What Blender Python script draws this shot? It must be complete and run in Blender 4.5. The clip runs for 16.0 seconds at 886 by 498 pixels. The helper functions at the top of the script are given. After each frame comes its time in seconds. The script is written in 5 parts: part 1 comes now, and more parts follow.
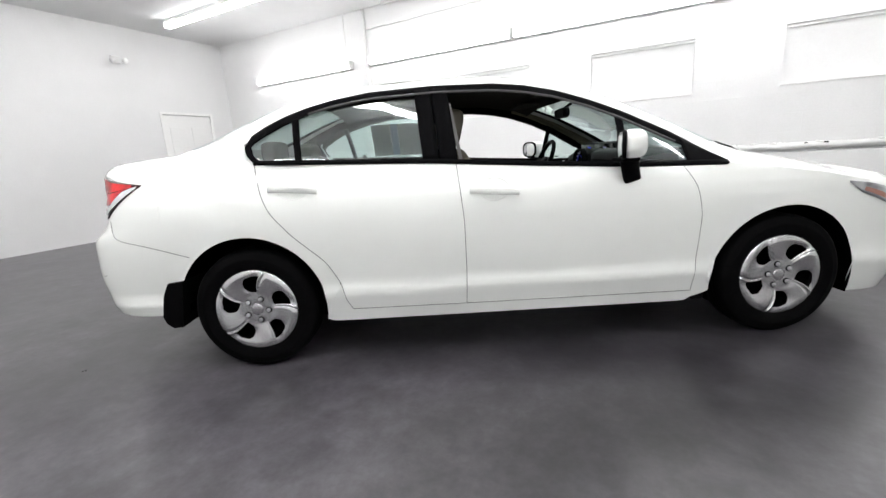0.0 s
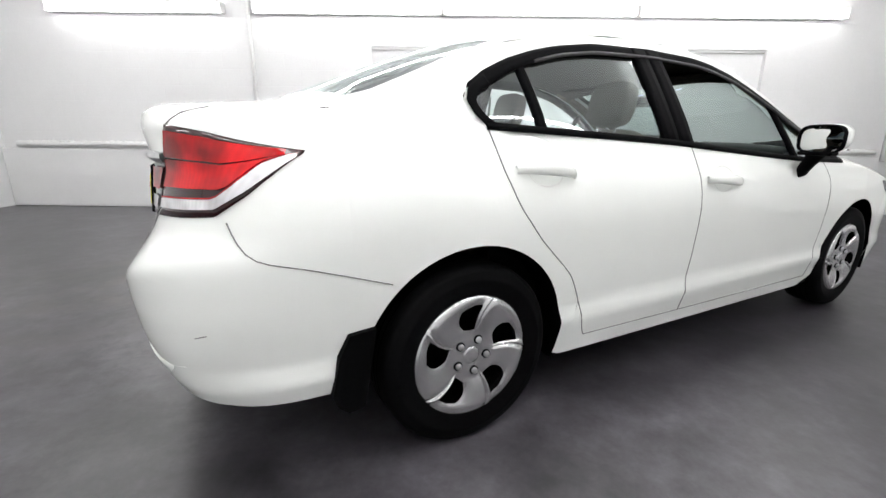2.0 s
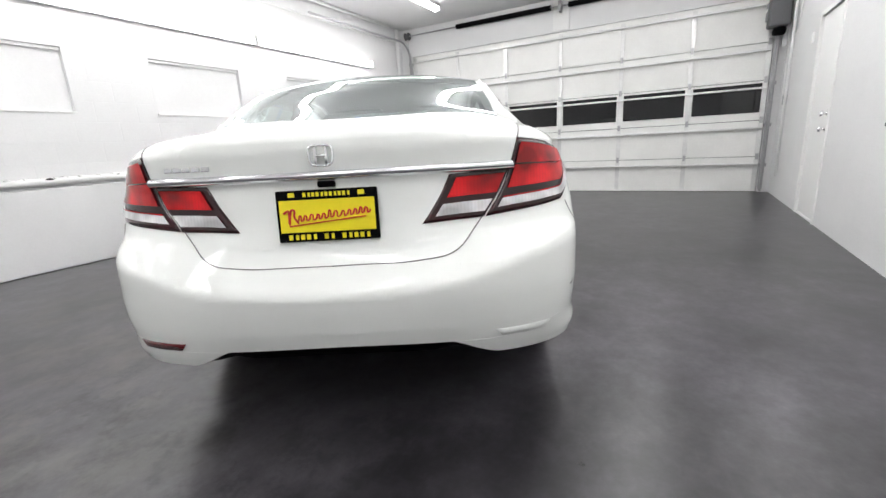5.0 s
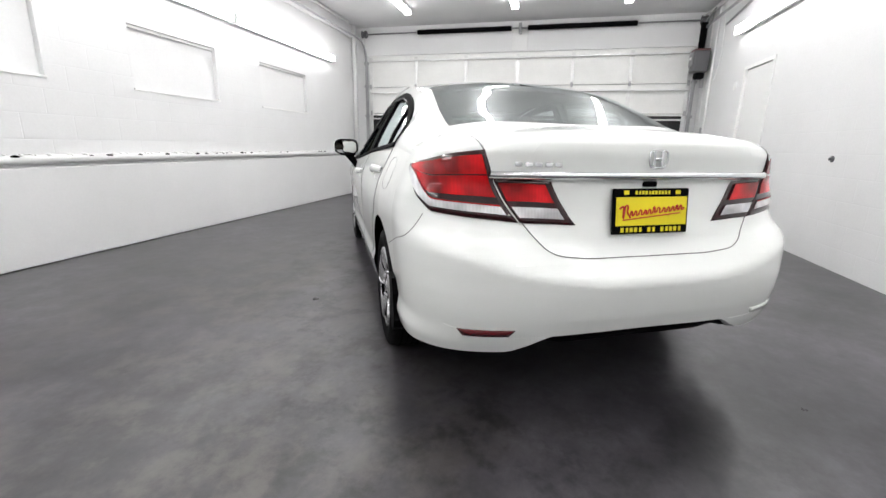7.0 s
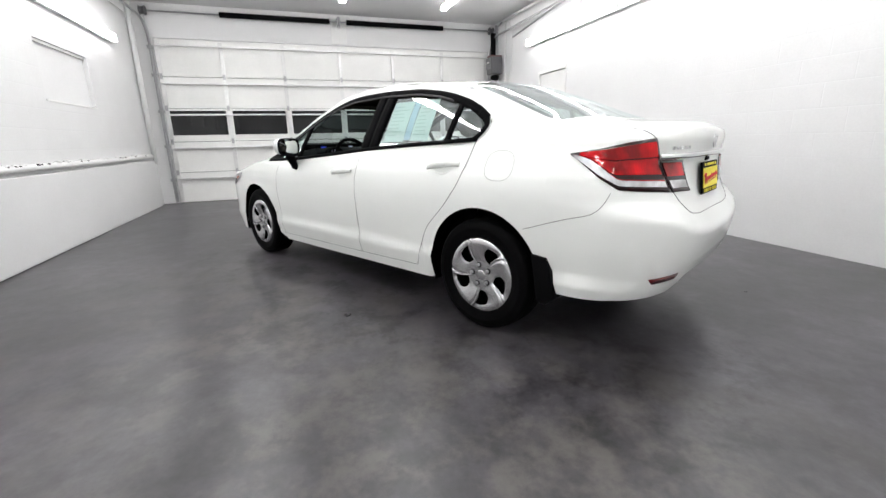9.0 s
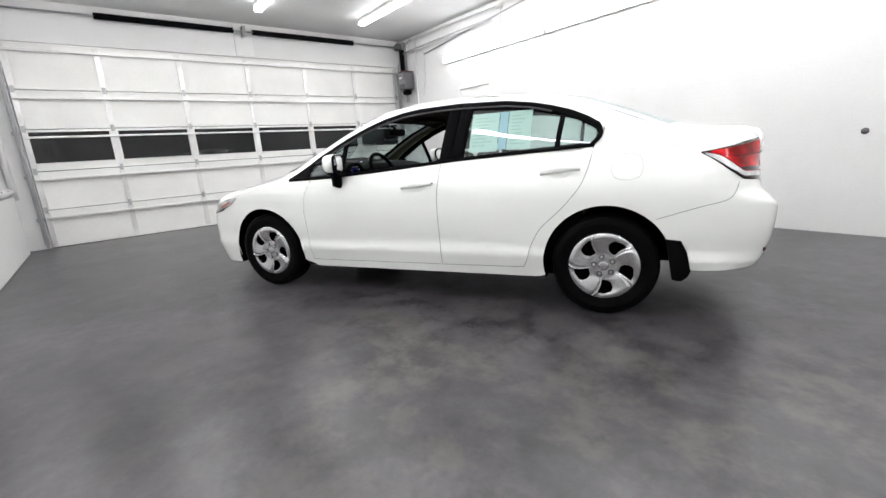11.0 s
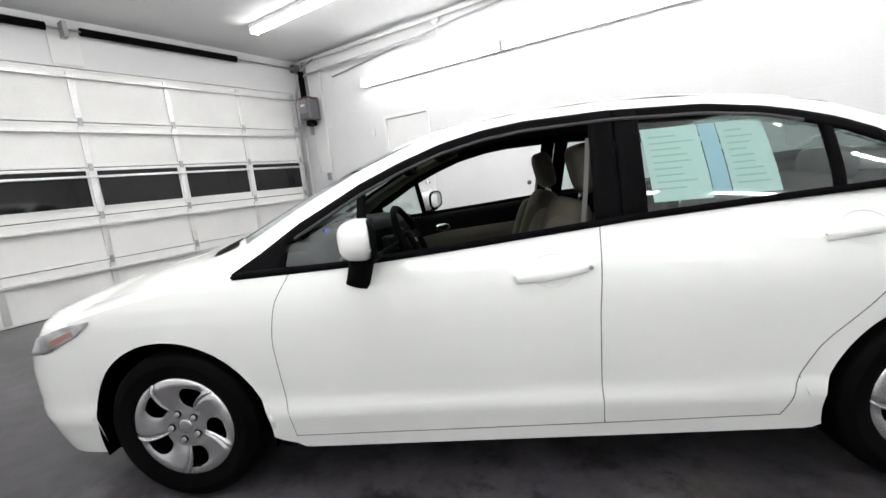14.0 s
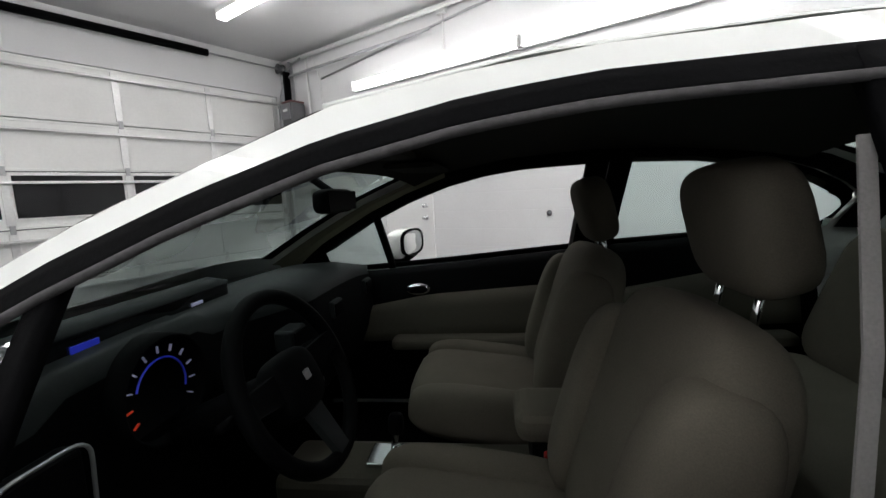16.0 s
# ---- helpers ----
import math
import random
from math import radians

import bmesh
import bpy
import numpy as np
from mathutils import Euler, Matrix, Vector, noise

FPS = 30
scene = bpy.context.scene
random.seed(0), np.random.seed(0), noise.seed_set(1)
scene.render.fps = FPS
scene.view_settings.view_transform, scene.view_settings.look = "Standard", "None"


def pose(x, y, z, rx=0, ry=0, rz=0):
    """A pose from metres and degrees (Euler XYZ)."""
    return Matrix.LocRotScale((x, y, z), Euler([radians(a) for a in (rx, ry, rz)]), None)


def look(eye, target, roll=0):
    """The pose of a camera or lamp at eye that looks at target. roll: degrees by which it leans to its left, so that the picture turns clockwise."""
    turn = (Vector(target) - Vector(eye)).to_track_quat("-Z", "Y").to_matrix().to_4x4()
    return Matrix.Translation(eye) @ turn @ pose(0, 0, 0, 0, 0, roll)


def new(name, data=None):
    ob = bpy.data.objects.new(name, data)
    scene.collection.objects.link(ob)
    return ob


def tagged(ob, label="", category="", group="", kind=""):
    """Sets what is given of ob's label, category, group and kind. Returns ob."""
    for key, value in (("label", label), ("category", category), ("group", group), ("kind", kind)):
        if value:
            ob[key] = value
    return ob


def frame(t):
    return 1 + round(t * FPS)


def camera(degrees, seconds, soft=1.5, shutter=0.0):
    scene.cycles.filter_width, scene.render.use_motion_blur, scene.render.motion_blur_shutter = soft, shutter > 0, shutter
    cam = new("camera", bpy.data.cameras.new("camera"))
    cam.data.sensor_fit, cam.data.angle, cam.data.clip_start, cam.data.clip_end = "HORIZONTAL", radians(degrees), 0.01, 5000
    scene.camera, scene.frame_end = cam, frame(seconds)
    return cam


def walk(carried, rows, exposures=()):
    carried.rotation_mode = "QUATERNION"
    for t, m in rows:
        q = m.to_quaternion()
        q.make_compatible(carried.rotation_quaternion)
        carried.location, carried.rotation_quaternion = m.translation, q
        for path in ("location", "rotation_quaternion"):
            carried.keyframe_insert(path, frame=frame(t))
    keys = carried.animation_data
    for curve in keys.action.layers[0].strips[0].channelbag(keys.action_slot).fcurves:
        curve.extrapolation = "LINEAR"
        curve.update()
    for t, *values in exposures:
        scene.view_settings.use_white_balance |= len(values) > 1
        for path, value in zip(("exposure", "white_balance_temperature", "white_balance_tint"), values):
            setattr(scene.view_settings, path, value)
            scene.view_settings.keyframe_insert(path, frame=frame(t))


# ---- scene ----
cam = camera(92.4, 16.0)
PATH = [
    (0, (1.029, -2.726, 1.023), (0.11, -1.005, 0.586), -3.7),
    (0.5, (0.571, -2.705, 1.013), (-0.129, -0.877, 0.599), -0.9),
    (1, (0.107, -2.695, 1.012), (-0.366, -0.792, 0.617), -0.5),
    (1.5, (-0.393, -2.66, 1.009), (-0.766, -0.743, 0.58), 0.0),
    (2, (-0.88, -2.623, 1.001), (-0.884, -0.689, 0.492), 0.6),
    (2.5, (-1.332, -2.535, 0.998), (-0.937, -0.652, 0.453), -0.4),
    (3, (-1.747, -2.487, 1.005), (-0.844, -0.791, 0.451), 0.2),
    (3.5, (-2.106, -2.396, 1.01), (-0.913, -0.874, 0.5), -1.7),
    (5.8, (-3.292, -1.58, 1.037), (-1.522, -0.793, 0.54), -1.8),
    (6, (-3.383, -1.441, 1.067), (-1.612, -0.66, 0.563), -1.5),
    (6.5, (-3.501, -1.052, 1.052), (-1.695, -0.346, 0.56), -0.7),
    (7, (-3.585, -0.675, 1.036), (-1.695, -0.224, 0.562), 1.1),
    (7.5, (-3.626, -0.281, 1.025), (-1.697, -0.026, 0.561), 0.9),
    (8, (-3.643, 0.139, 1.036), (-1.707, 0.149, 0.533), 1.1),
    (8.5, (-3.665, 0.565, 1.033), (-1.754, 0.254, 0.53), 0.0),
    (11, (-2.959, 2.394, 1.075), (-1.419, 1.205, 0.612), -3.7),
    (11.5, (-2.622, 2.557, 1.064), (-1.1, 1.329, 0.645), -4.1),
    (12, (-2.317, 2.61, 1.093), (-0.96, 1.205, 0.666), -3.5),
    (12.5, (-1.968, 2.608, 1.111), (-0.748, 1.102, 0.618), -1.9),
    (13, (-1.586, 2.418, 1.143), (-0.315, 0.932, 0.722), -2.4),
    (13.5, (-1.273, 2.235, 1.168), (-0.088, 0.65, 0.884), -3.7),
    (14, (-1.013, 2.037, 1.192), (0.109, 0.418, 0.847), -5.6),
    (14.5, (-0.825, 1.755, 1.198), (0.31, 0.141, 0.872), -6.7),
    (15, (-0.692, 1.49, 1.225), (0.402, -0.149, 0.883), -1.8),
    (15.5, (-0.554, 1.229, 1.242), (0.544, -0.412, 0.923), -3.3),
    (16, (-0.488, 0.988, 1.236), (0.671, -0.622, 0.978), -3.1),
]
walk(cam, [(t, look(eye, target, roll)) for t, eye, target, roll in PATH], exposures=[(0, 0.24), (2.0, 0.24), (3.0, 0.13), (6.0, 0.10), (8.5, 0.14), (11.0, 0.24), (12.5, 0.24), (13.5, 0.18), (14.5, 0.02), (15.0, -0.15), (15.5, -0.30), (16.0, -0.45)])

# ---- world and exposure ----
world = bpy.data.worlds.new("world")
scene.world = world
world.use_nodes = True
world.node_tree.nodes["Background"].inputs[0].default_value = (0.9, 0.95, 1.0, 1)
world.node_tree.nodes["Background"].inputs[1].default_value = 0.05
LAMP_POWER = 20.5

# room planes
XW, XE, YS, YN, ZC = -7.0, 5.40, -3.23, 3.42, 3.37


# ---- materials ----
def mat(name, color, rough=0.5, metal=0.0, grain=0.0, scale=30.0, bump=0.0, stain=0.0, stain_scale=2.0, coat=0.0, spec=0.5, rough_var=0.0):
    m = bpy.data.materials.new(name)
    m.use_nodes = True
    nt = m.node_tree
    b = nt.nodes["Principled BSDF"]
    b.inputs["Base Color"].default_value = (*color, 1)
    b.inputs["Roughness"].default_value = rough
    b.inputs["Metallic"].default_value = metal
    b.inputs["Coat Weight"].default_value = coat
    b.inputs["Coat Roughness"].default_value = 0.03
    b.inputs["Specular IOR Level"].default_value = spec
    tc = nt.nodes.new("ShaderNodeTexCoord")
    if grain or stain or bump or rough_var:
        n1 = nt.nodes.new("ShaderNodeTexNoise")
        n1.inputs["Scale"].default_value = scale
        n1.inputs["Detail"].default_value = 5
        n2 = nt.nodes.new("ShaderNodeTexNoise")
        n2.inputs["Scale"].default_value = stain_scale
        n2.inputs["Detail"].default_value = 6
        n2.inputs["Roughness"].default_value = 0.62
        nt.links.new(tc.outputs["Object"], n1.inputs["Vector"])
        nt.links.new(tc.outputs["Object"], n2.inputs["Vector"])
        def band(src, lo, hi, a, b_):
            r = nt.nodes.new("ShaderNodeMapRange")
            r.inputs[1].default_value, r.inputs[2].default_value = lo, hi
            r.inputs[3].default_value, r.inputs[4].default_value = a, b_
            nt.links.new(src, r.inputs[0])
            return r.outputs[0]
        f1 = band(n1.outputs[0], 0.3, 0.7, 1 - grain, 1 + grain)
        f2 = band(n2.outputs[0], 0.35, 0.68, 1 - stain, 1 + stain * 0.6)
        mul = nt.nodes.new("ShaderNodeMath")
        mul.operation = "MULTIPLY"
        nt.links.new(f1, mul.inputs[0])
        nt.links.new(f2, mul.inputs[1])
        mix = nt.nodes.new("ShaderNodeVectorMath")
        mix.operation = "SCALE"
        mix.inputs[0].default_value = color
        nt.links.new(mul.outputs[0], mix.inputs["Scale"])
        nt.links.new(mix.outputs[0], b.inputs["Base Color"])
        if rough_var:
            nt.links.new(band(n2.outputs[0], 0.35, 0.68, rough - rough_var, rough + rough_var), b.inputs["Roughness"])
        if bump:
            bp = nt.nodes.new("ShaderNodeBump")
            bp.inputs["Strength"].default_value = bump
            bp.inputs["Distance"].default_value = 0.01
            nt.links.new(n1.outputs[0], bp.inputs["Height"])
            nt.links.new(bp.outputs[0], b.inputs["Normal"])
    return m


def glass_mat(name, tint, rough=0.0, face=0.12):
    m = bpy.data.materials.new(name)
    m.use_nodes = True
    nt = m.node_tree
    nt.nodes.remove(nt.nodes["Principled BSDF"])
    t = nt.nodes.new("ShaderNodeBsdfTransparent")
    t.inputs[0].default_value = (*tint, 1)
    g = nt.nodes.new("ShaderNodeBsdfGlossy")
    g.inputs["Roughness"].default_value = rough
    g.inputs[0].default_value = (0.9, 0.95, 0.95, 1)
    lw = nt.nodes.new("ShaderNodeLayerWeight")
    lw.inputs[0].default_value = 0.5
    pw = nt.nodes.new("ShaderNodeMath")
    pw.operation = "POWER"
    pw.inputs[1].default_value = 2.1
    nt.links.new(lw.outputs["Facing"], pw.inputs[0])
    f = nt.nodes.new("ShaderNodeMath")
    f.operation = "MULTIPLY_ADD"
    f.inputs[1].default_value, f.inputs[2].default_value = 1.0 - face, face
    nt.links.new(pw.outputs[0], f.inputs[0])
    mx = nt.nodes.new("ShaderNodeMixShader")
    nt.links.new(f.outputs[0], mx.inputs[0])
    nt.links.new(t.outputs[0], mx.inputs[1])
    nt.links.new(g.outputs[0], mx.inputs[2])
    nt.links.new(mx.outputs[0], nt.nodes["Material Output"].inputs[0])
    return m


def glow_mat(name, color, power):
    m = bpy.data.materials.new(name)
    m.use_nodes = True
    b = m.node_tree.nodes["Principled BSDF"]
    b.inputs["Base Color"].default_value = (*color, 1)
    b.inputs["Emission Color"].default_value = (*color, 1)
    b.inputs["Emission Strength"].default_value = power
    return m


def block_mat(name, color):
    """Painted concrete block: shallow joints under thick paint."""
    m = mat(name, color, rough=0.55, grain=0.02, scale=60, stain=0.035, stain_scale=1.2)
    nt = m.node_tree
    b = nt.nodes["Principled BSDF"]
    tc = nt.nodes.new("ShaderNodeTexCoord")
    sep = nt.nodes.new("ShaderNodeSeparateXYZ")
    add = nt.nodes.new("ShaderNodeMath")
    com = nt.nodes.new("ShaderNodeCombineXYZ")
    nt.links.new(tc.outputs["Object"], sep.inputs[0])
    nt.links.new(sep.outputs[0], add.inputs[0])
    nt.links.new(sep.outputs[1], add.inputs[1])
    nt.links.new(add.outputs[0], com.inputs[0])
    nt.links.new(sep.outputs[2], com.inputs[1])
    br = nt.nodes.new("ShaderNodeTexBrick")
    br.inputs["Color1"].default_value = br.inputs["Color2"].default_value = (1, 1, 1, 1)
    br.inputs["Mortar"].default_value = (0, 0, 0, 1)
    br.inputs["Scale"].default_value = 1.0
    br.inputs["Brick Width"].default_value = 0.41
    br.inputs["Row Height"].default_value = 0.205
    br.inputs["Mortar Size"].default_value = 0.006
    br.inputs["Mortar Smooth"].default_value = 0.6
    nt.links.new(com.outputs[0], br.inputs["Vector"])
    no = nt.nodes.new("ShaderNodeTexNoise")
    no.inputs["Scale"].default_value = 90
    nt.links.new(tc.outputs["Object"], no.inputs["Vector"])
    ma = nt.nodes.new("ShaderNodeMath")
    ma.operation = "MULTIPLY_ADD"
    ma.inputs[1].default_value = 0.25
    nt.links.new(no.outputs[0], ma.inputs[0])
    nt.links.new(br.outputs[0], ma.inputs[2])
    bp = nt.nodes.new("ShaderNodeBump")
    bp.inputs["Strength"].default_value = 0.24
    bp.inputs["Distance"].default_value = 0.004
    nt.links.new(ma.outputs[0], bp.inputs["Height"])
    nt.links.new(bp.outputs[0], b.inputs["Normal"])
    return m


M_WALL = block_mat("painted_block", (0.71, 0.71, 0.71))
M_PLASTER = mat("white_plaster", (0.72, 0.72, 0.72), rough=0.6, grain=0.015, scale=50, bump=0.05, stain=0.04, stain_scale=0.9)
M_CEIL = mat("ceiling_white", (0.70, 0.70, 0.70), rough=0.7, grain=0.02, scale=40, bump=0.08, stain=0.05, stain_scale=0.7)
def floor_mat():
    m = mat("floor_epoxy", (0.095, 0.093, 0.102), rough=0.36)
    nt = m.node_tree
    b = nt.nodes["Principled BSDF"]
    tc = nt.nodes.new("ShaderNodeTexCoord")
    shift = nt.nodes.new("ShaderNodeVectorMath")
    shift.inputs[1].default_value = (3.17, 7.31, 0.413)
    nt.links.new(tc.outputs["Object"], shift.inputs[0])
    def noise_at(scale, detail, rough, warp=0.0):
        n = nt.nodes.new("ShaderNodeTexNoise")
        n.inputs["Scale"].default_value, n.inputs["Detail"].default_value = scale, detail
        n.inputs["Roughness"].default_value, n.inputs["Distortion"].default_value = rough, warp
        nt.links.new(shift.outputs[0], n.inputs["Vector"])
        return n.outputs[0]
    def rng(src, a, z):
        r = nt.nodes.new("ShaderNodeMapRange")
        r.clamp = False
        r.inputs[1].default_value, r.inputs[2].default_value = 0.3, 0.7
        r.inputs[3].default_value, r.inputs[4].default_value = a, z
        nt.links.new(src, r.inputs[0])
        return r.outputs[0]
    def times(p, q):
        k = nt.nodes.new("ShaderNodeMath")
        k.operation = "MULTIPLY"
        nt.links.new(p, k.inputs[0])
        nt.links.new(q, k.inputs[1])
        return k.outputs[0]
    def near(cx, cy, rx, ry, turn):
        """A soft worn area of the floor, 1 in its middle."""
        mp = nt.nodes.new("ShaderNodeMapping")
        mp.vector_type = "TEXTURE"
        mp.inputs["Location"].default_value = (cx, cy, 0)
        mp.inputs["Rotation"].default_value = (0, 0, math.radians(turn))
        mp.inputs["Scale"].default_value = (rx, ry, 1)
        gr = nt.nodes.new("ShaderNodeTexGradient")
        gr.gradient_type = "SPHERICAL"
        nt.links.new(tc.outputs["Object"], mp.inputs["Vector"])
        nt.links.new(mp.outputs[0], gr.inputs[0])
        return gr.outputs[1]
    def op(kind, p, q):
        k = nt.nodes.new("ShaderNodeMath")
        k.operation = kind
        k.use_clamp = kind == "ADD"
        for slot, v_ in enumerate((p, q)):
            if isinstance(v_, float):
                k.inputs[slot].default_value = v_
            else:
                nt.links.new(v_, k.inputs[slot])
        return k.outputs[0]
    cloud, scuff, fine, mid = noise_at(0.55, 2, 0.45), noise_at(1.9, 8, 0.62), noise_at(30.0, 5, 0.6), noise_at(7.0, 6, 0.64)
    f = times(times(rng(cloud, 0.64, 1.38), rng(scuff, 0.52, 1.52)), times(rng(fine, 0.84, 1.16), rng(mid, 0.66, 1.36)))
    # worn, dusty floor where cars are driven in and feet tread beside the doors
    worn = op("ADD", near(-1.4, 1.2, 2.8, 1.6, 27), op("MULTIPLY", near(-2.9, 0.1, 1.3, 1.5, 27), 0.6))
    rag = nt.nodes.new("ShaderNodeMapRange")
    rag.interpolation_type = "SMOOTHERSTEP"
    rag.inputs[1].default_value, rag.inputs[2].default_value = 0.40, 0.68
    nt.links.new(noise_at(4.0, 8, 0.66), rag.inputs[0])
    dust = op("MULTIPLY", op("MULTIPLY", worn, 0.70), rag.outputs[0])
    # tyre grime and drips in dark ragged spots beside the parked car
    drip = nt.nodes.new("ShaderNodeMapRange")
    drip.interpolation_type = "SMOOTHERSTEP"
    drip.inputs[1].default_value, drip.inputs[2].default_value = 0.44, 0.66
    nt.links.new(noise_at(5.5, 8, 0.68), drip.inputs[0])
    grime = op("MULTIPLY", op("ADD", near(-0.7, 0.75, 3.0, 1.1, 27), op("MULTIPLY", near(-2.2, -1.0, 1.2, 1.6, 27), 0.45)), drip.outputs[0])
    f = op("MULTIPLY", f, op("SUBTRACT", 1.0, op("MINIMUM", op("MULTIPLY", grime, 1.3), 0.75)))
    v = nt.nodes.new("ShaderNodeVectorMath")
    v.operation = "SCALE"
    v.inputs[0].default_value = (0.0460, 0.0428, 0.0490)
    nt.links.new(f, v.inputs["Scale"])
    mix = nt.nodes.new("ShaderNodeMix")
    mix.data_type = "RGBA"
    nt.links.new(dust, mix.inputs[0])
    nt.links.new(v.outputs[0], mix.inputs[6])
    mix.inputs[7].default_value = (0.125, 0.113, 0.104, 1)
    nt.links.new(mix.outputs[2], b.inputs["Base Color"])
    nt.links.new(op("MAXIMUM", op("ADD", rng(cloud, 0.29, 0.33), op("MULTIPLY", dust, 0.08)), 0.287), b.inputs["Roughness"])
    b.inputs["Specular IOR Level"].default_value = 0.55
    return m


M_FLOOR = floor_mat()
M_PAINT = mat("white_paint", (0.885, 0.905, 0.875), rough=0.45, coat=1.0, grain=0.01, scale=500, stain=0.012, stain_scale=2.5)
M_BLACK = mat("black_trim", (0.0035, 0.0035, 0.004), rough=0.6, grain=0.25, scale=160, spec=0.02, bump=0.06)
M_RUBBER = mat("rubber", (0.0025, 0.0025, 0.0028), rough=0.62, spec=0.05, grain=0.15, scale=80, bump=0.05)
# lightless black: painted shade for recesses and undersides, also ledge grime
M_DARK = mat("shade_and_grime_black", (0.002, 0.002, 0.002), rough=1.0, spec=0.0, grain=0.2, scale=20)
M_SEAM = mat("panel_gap", (0.16, 0.16, 0.16), rough=0.8, grain=0.1, scale=60)
M_CHROME = mat("chrome", (0.82, 0.83, 0.84), rough=0.12, metal=1.0)
M_SILVER = mat("silver_paint", (0.60, 0.60, 0.61), rough=0.27, metal=0.9, grain=0.04, scale=300, coat=0.4)
M_STEEL = mat("galvanised", (0.42, 0.42, 0.43), rough=0.45, metal=0.7, grain=0.08, scale=60, stain=0.15, stain_scale=6)
M_GLASS = glass_mat("tinted_glass", (0.74, 0.86, 0.835))
M_GLASSR = glass_mat("rear_screen_glass", (0.76, 0.89, 0.86), face=0.22)
def lens_mat(name, color, lo, hi):
    """Moulded lens: fine upright ribs and broad soft zones under a clear cover."""
    m = mat(name, color, rough=0.30, coat=0.75, spec=0.06)
    nt = m.node_tree
    b = nt.nodes["Principled BSDF"]
    tc = nt.nodes.new("ShaderNodeTexCoord")
    w = nt.nodes.new("ShaderNodeTexWave")
    w.bands_direction = "Y"
    w.inputs["Scale"].default_value = 28
    w.inputs["Distortion"].default_value = 0.4
    n = nt.nodes.new("ShaderNodeTexNoise")
    n.inputs["Scale"].default_value = 9
    n.inputs["Detail"].default_value = 2
    for q in (w, n):
        nt.links.new(tc.outputs["Object"], q.inputs["Vector"])
    r = nt.nodes.new("ShaderNodeMapRange")
    r.inputs[1].default_value, r.inputs[2].default_value, r.inputs[3].default_value, r.inputs[4].default_value = 0.35, 0.65, lo, hi
    nt.links.new(n.outputs[0], r.inputs[0])
    r2 = nt.nodes.new("ShaderNodeMapRange")
    r2.inputs[3].default_value, r2.inputs[4].default_value = 0.94, 1.03
    nt.links.new(w.outputs["Fac"], r2.inputs[0])
    k = nt.nodes.new("ShaderNodeMath")
    k.operation = "MULTIPLY"
    nt.links.new(r.outputs[0], k.inputs[0])
    nt.links.new(r2.outputs[0], k.inputs[1])
    v = nt.nodes.new("ShaderNodeVectorMath")
    v.operation = "SCALE"
    v.inputs[0].default_value = color
    nt.links.new(k.outputs[0], v.inputs["Scale"])
    nt.links.new(v.outputs[0], b.inputs["Base Color"])
    return m


M_RED = lens_mat("red_lens", (0.53, 0.003, 0.007), 0.40, 1.40)
M_DRED = mat("dark_red_lens", (0.024, 0.0006, 0.002), rough=0.12, coat=0.6, spec=0.3)
M_CLEAR = lens_mat("clear_lens", (0.80, 0.80, 0.81), 0.55, 1.15)
M_HEAD = lens_mat("head_lamp_lens", (0.36, 0.36, 0.37), 0.45, 1.4)
M_REFL = mat("reflector_red", (0.11, 0.003, 0.006), rough=0.2, coat=0.8)
M_YELLOW = mat("plate_yellow", (0.85, 0.72, 0.01), rough=0.45, grain=0.02, scale=100)
M_PRED = mat("plate_red", (0.55, 0.02, 0.02), rough=0.5)
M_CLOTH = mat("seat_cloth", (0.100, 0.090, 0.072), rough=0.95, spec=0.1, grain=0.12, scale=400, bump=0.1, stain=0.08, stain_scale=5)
# dash and door lining plastics, darkened to carry the dim of the cabin
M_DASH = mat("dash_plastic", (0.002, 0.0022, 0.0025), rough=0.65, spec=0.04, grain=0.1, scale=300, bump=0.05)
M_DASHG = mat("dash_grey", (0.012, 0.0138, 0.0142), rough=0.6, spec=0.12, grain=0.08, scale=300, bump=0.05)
M_BEIGEL = mat("light_beige_plastic", (0.20, 0.19, 0.135), rough=0.7, grain=0.06, scale=200, spec=0.1)
# the same beige as the pillars, with the low cabin's shade in its colour
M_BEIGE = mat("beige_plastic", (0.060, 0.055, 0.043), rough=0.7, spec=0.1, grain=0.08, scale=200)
# grey-beige roof lining and visors, cabin shade worked into the colour
M_LINER_DIM = mat("headliner", (0.030, 0.028, 0.024), rough=0.95, spec=0.1, grain=0.08, scale=200)
M_DOORW = mat("steel_door_white", (0.81, 0.81, 0.79), rough=0.42, grain=0.02, scale=40, bump=0.03, stain=0.05, stain_scale=1.6)
M_STILE = mat("door_stile", (0.74, 0.74, 0.73), rough=0.38, metal=0.75, grain=0.05, scale=50, stain=0.12, stain_scale=3)
M_BGLASS = mat("black_glass", (0.004, 0.004, 0.005), rough=0.06)
M_TRIMW = mat("white_trim", (0.78, 0.78, 0.77), rough=0.45, grain=0.02, scale=50)
M_PAPER = mat("paper", (0.66, 0.76, 0.73), rough=0.8, grain=0.02, scale=60)
M_PAPERB = mat("paper_blue", (0.46, 0.62, 0.74), rough=0.8, grain=0.03, scale=60)
M_INK = mat("ink", (0.42, 0.56, 0.52), rough=0.8)
M_LIGHT = glow_mat("tube_light", (1.0, 0.995, 1.0), LAMP_POWER * 0.95)
M_LIGHTW = glow_mat("wall_tube_light", (1.0, 0.995, 1.0), LAMP_POWER * 0.56)
M_BLUE = glow_mat("dial_blue", (0.05, 0.08, 1.0), 0.035)
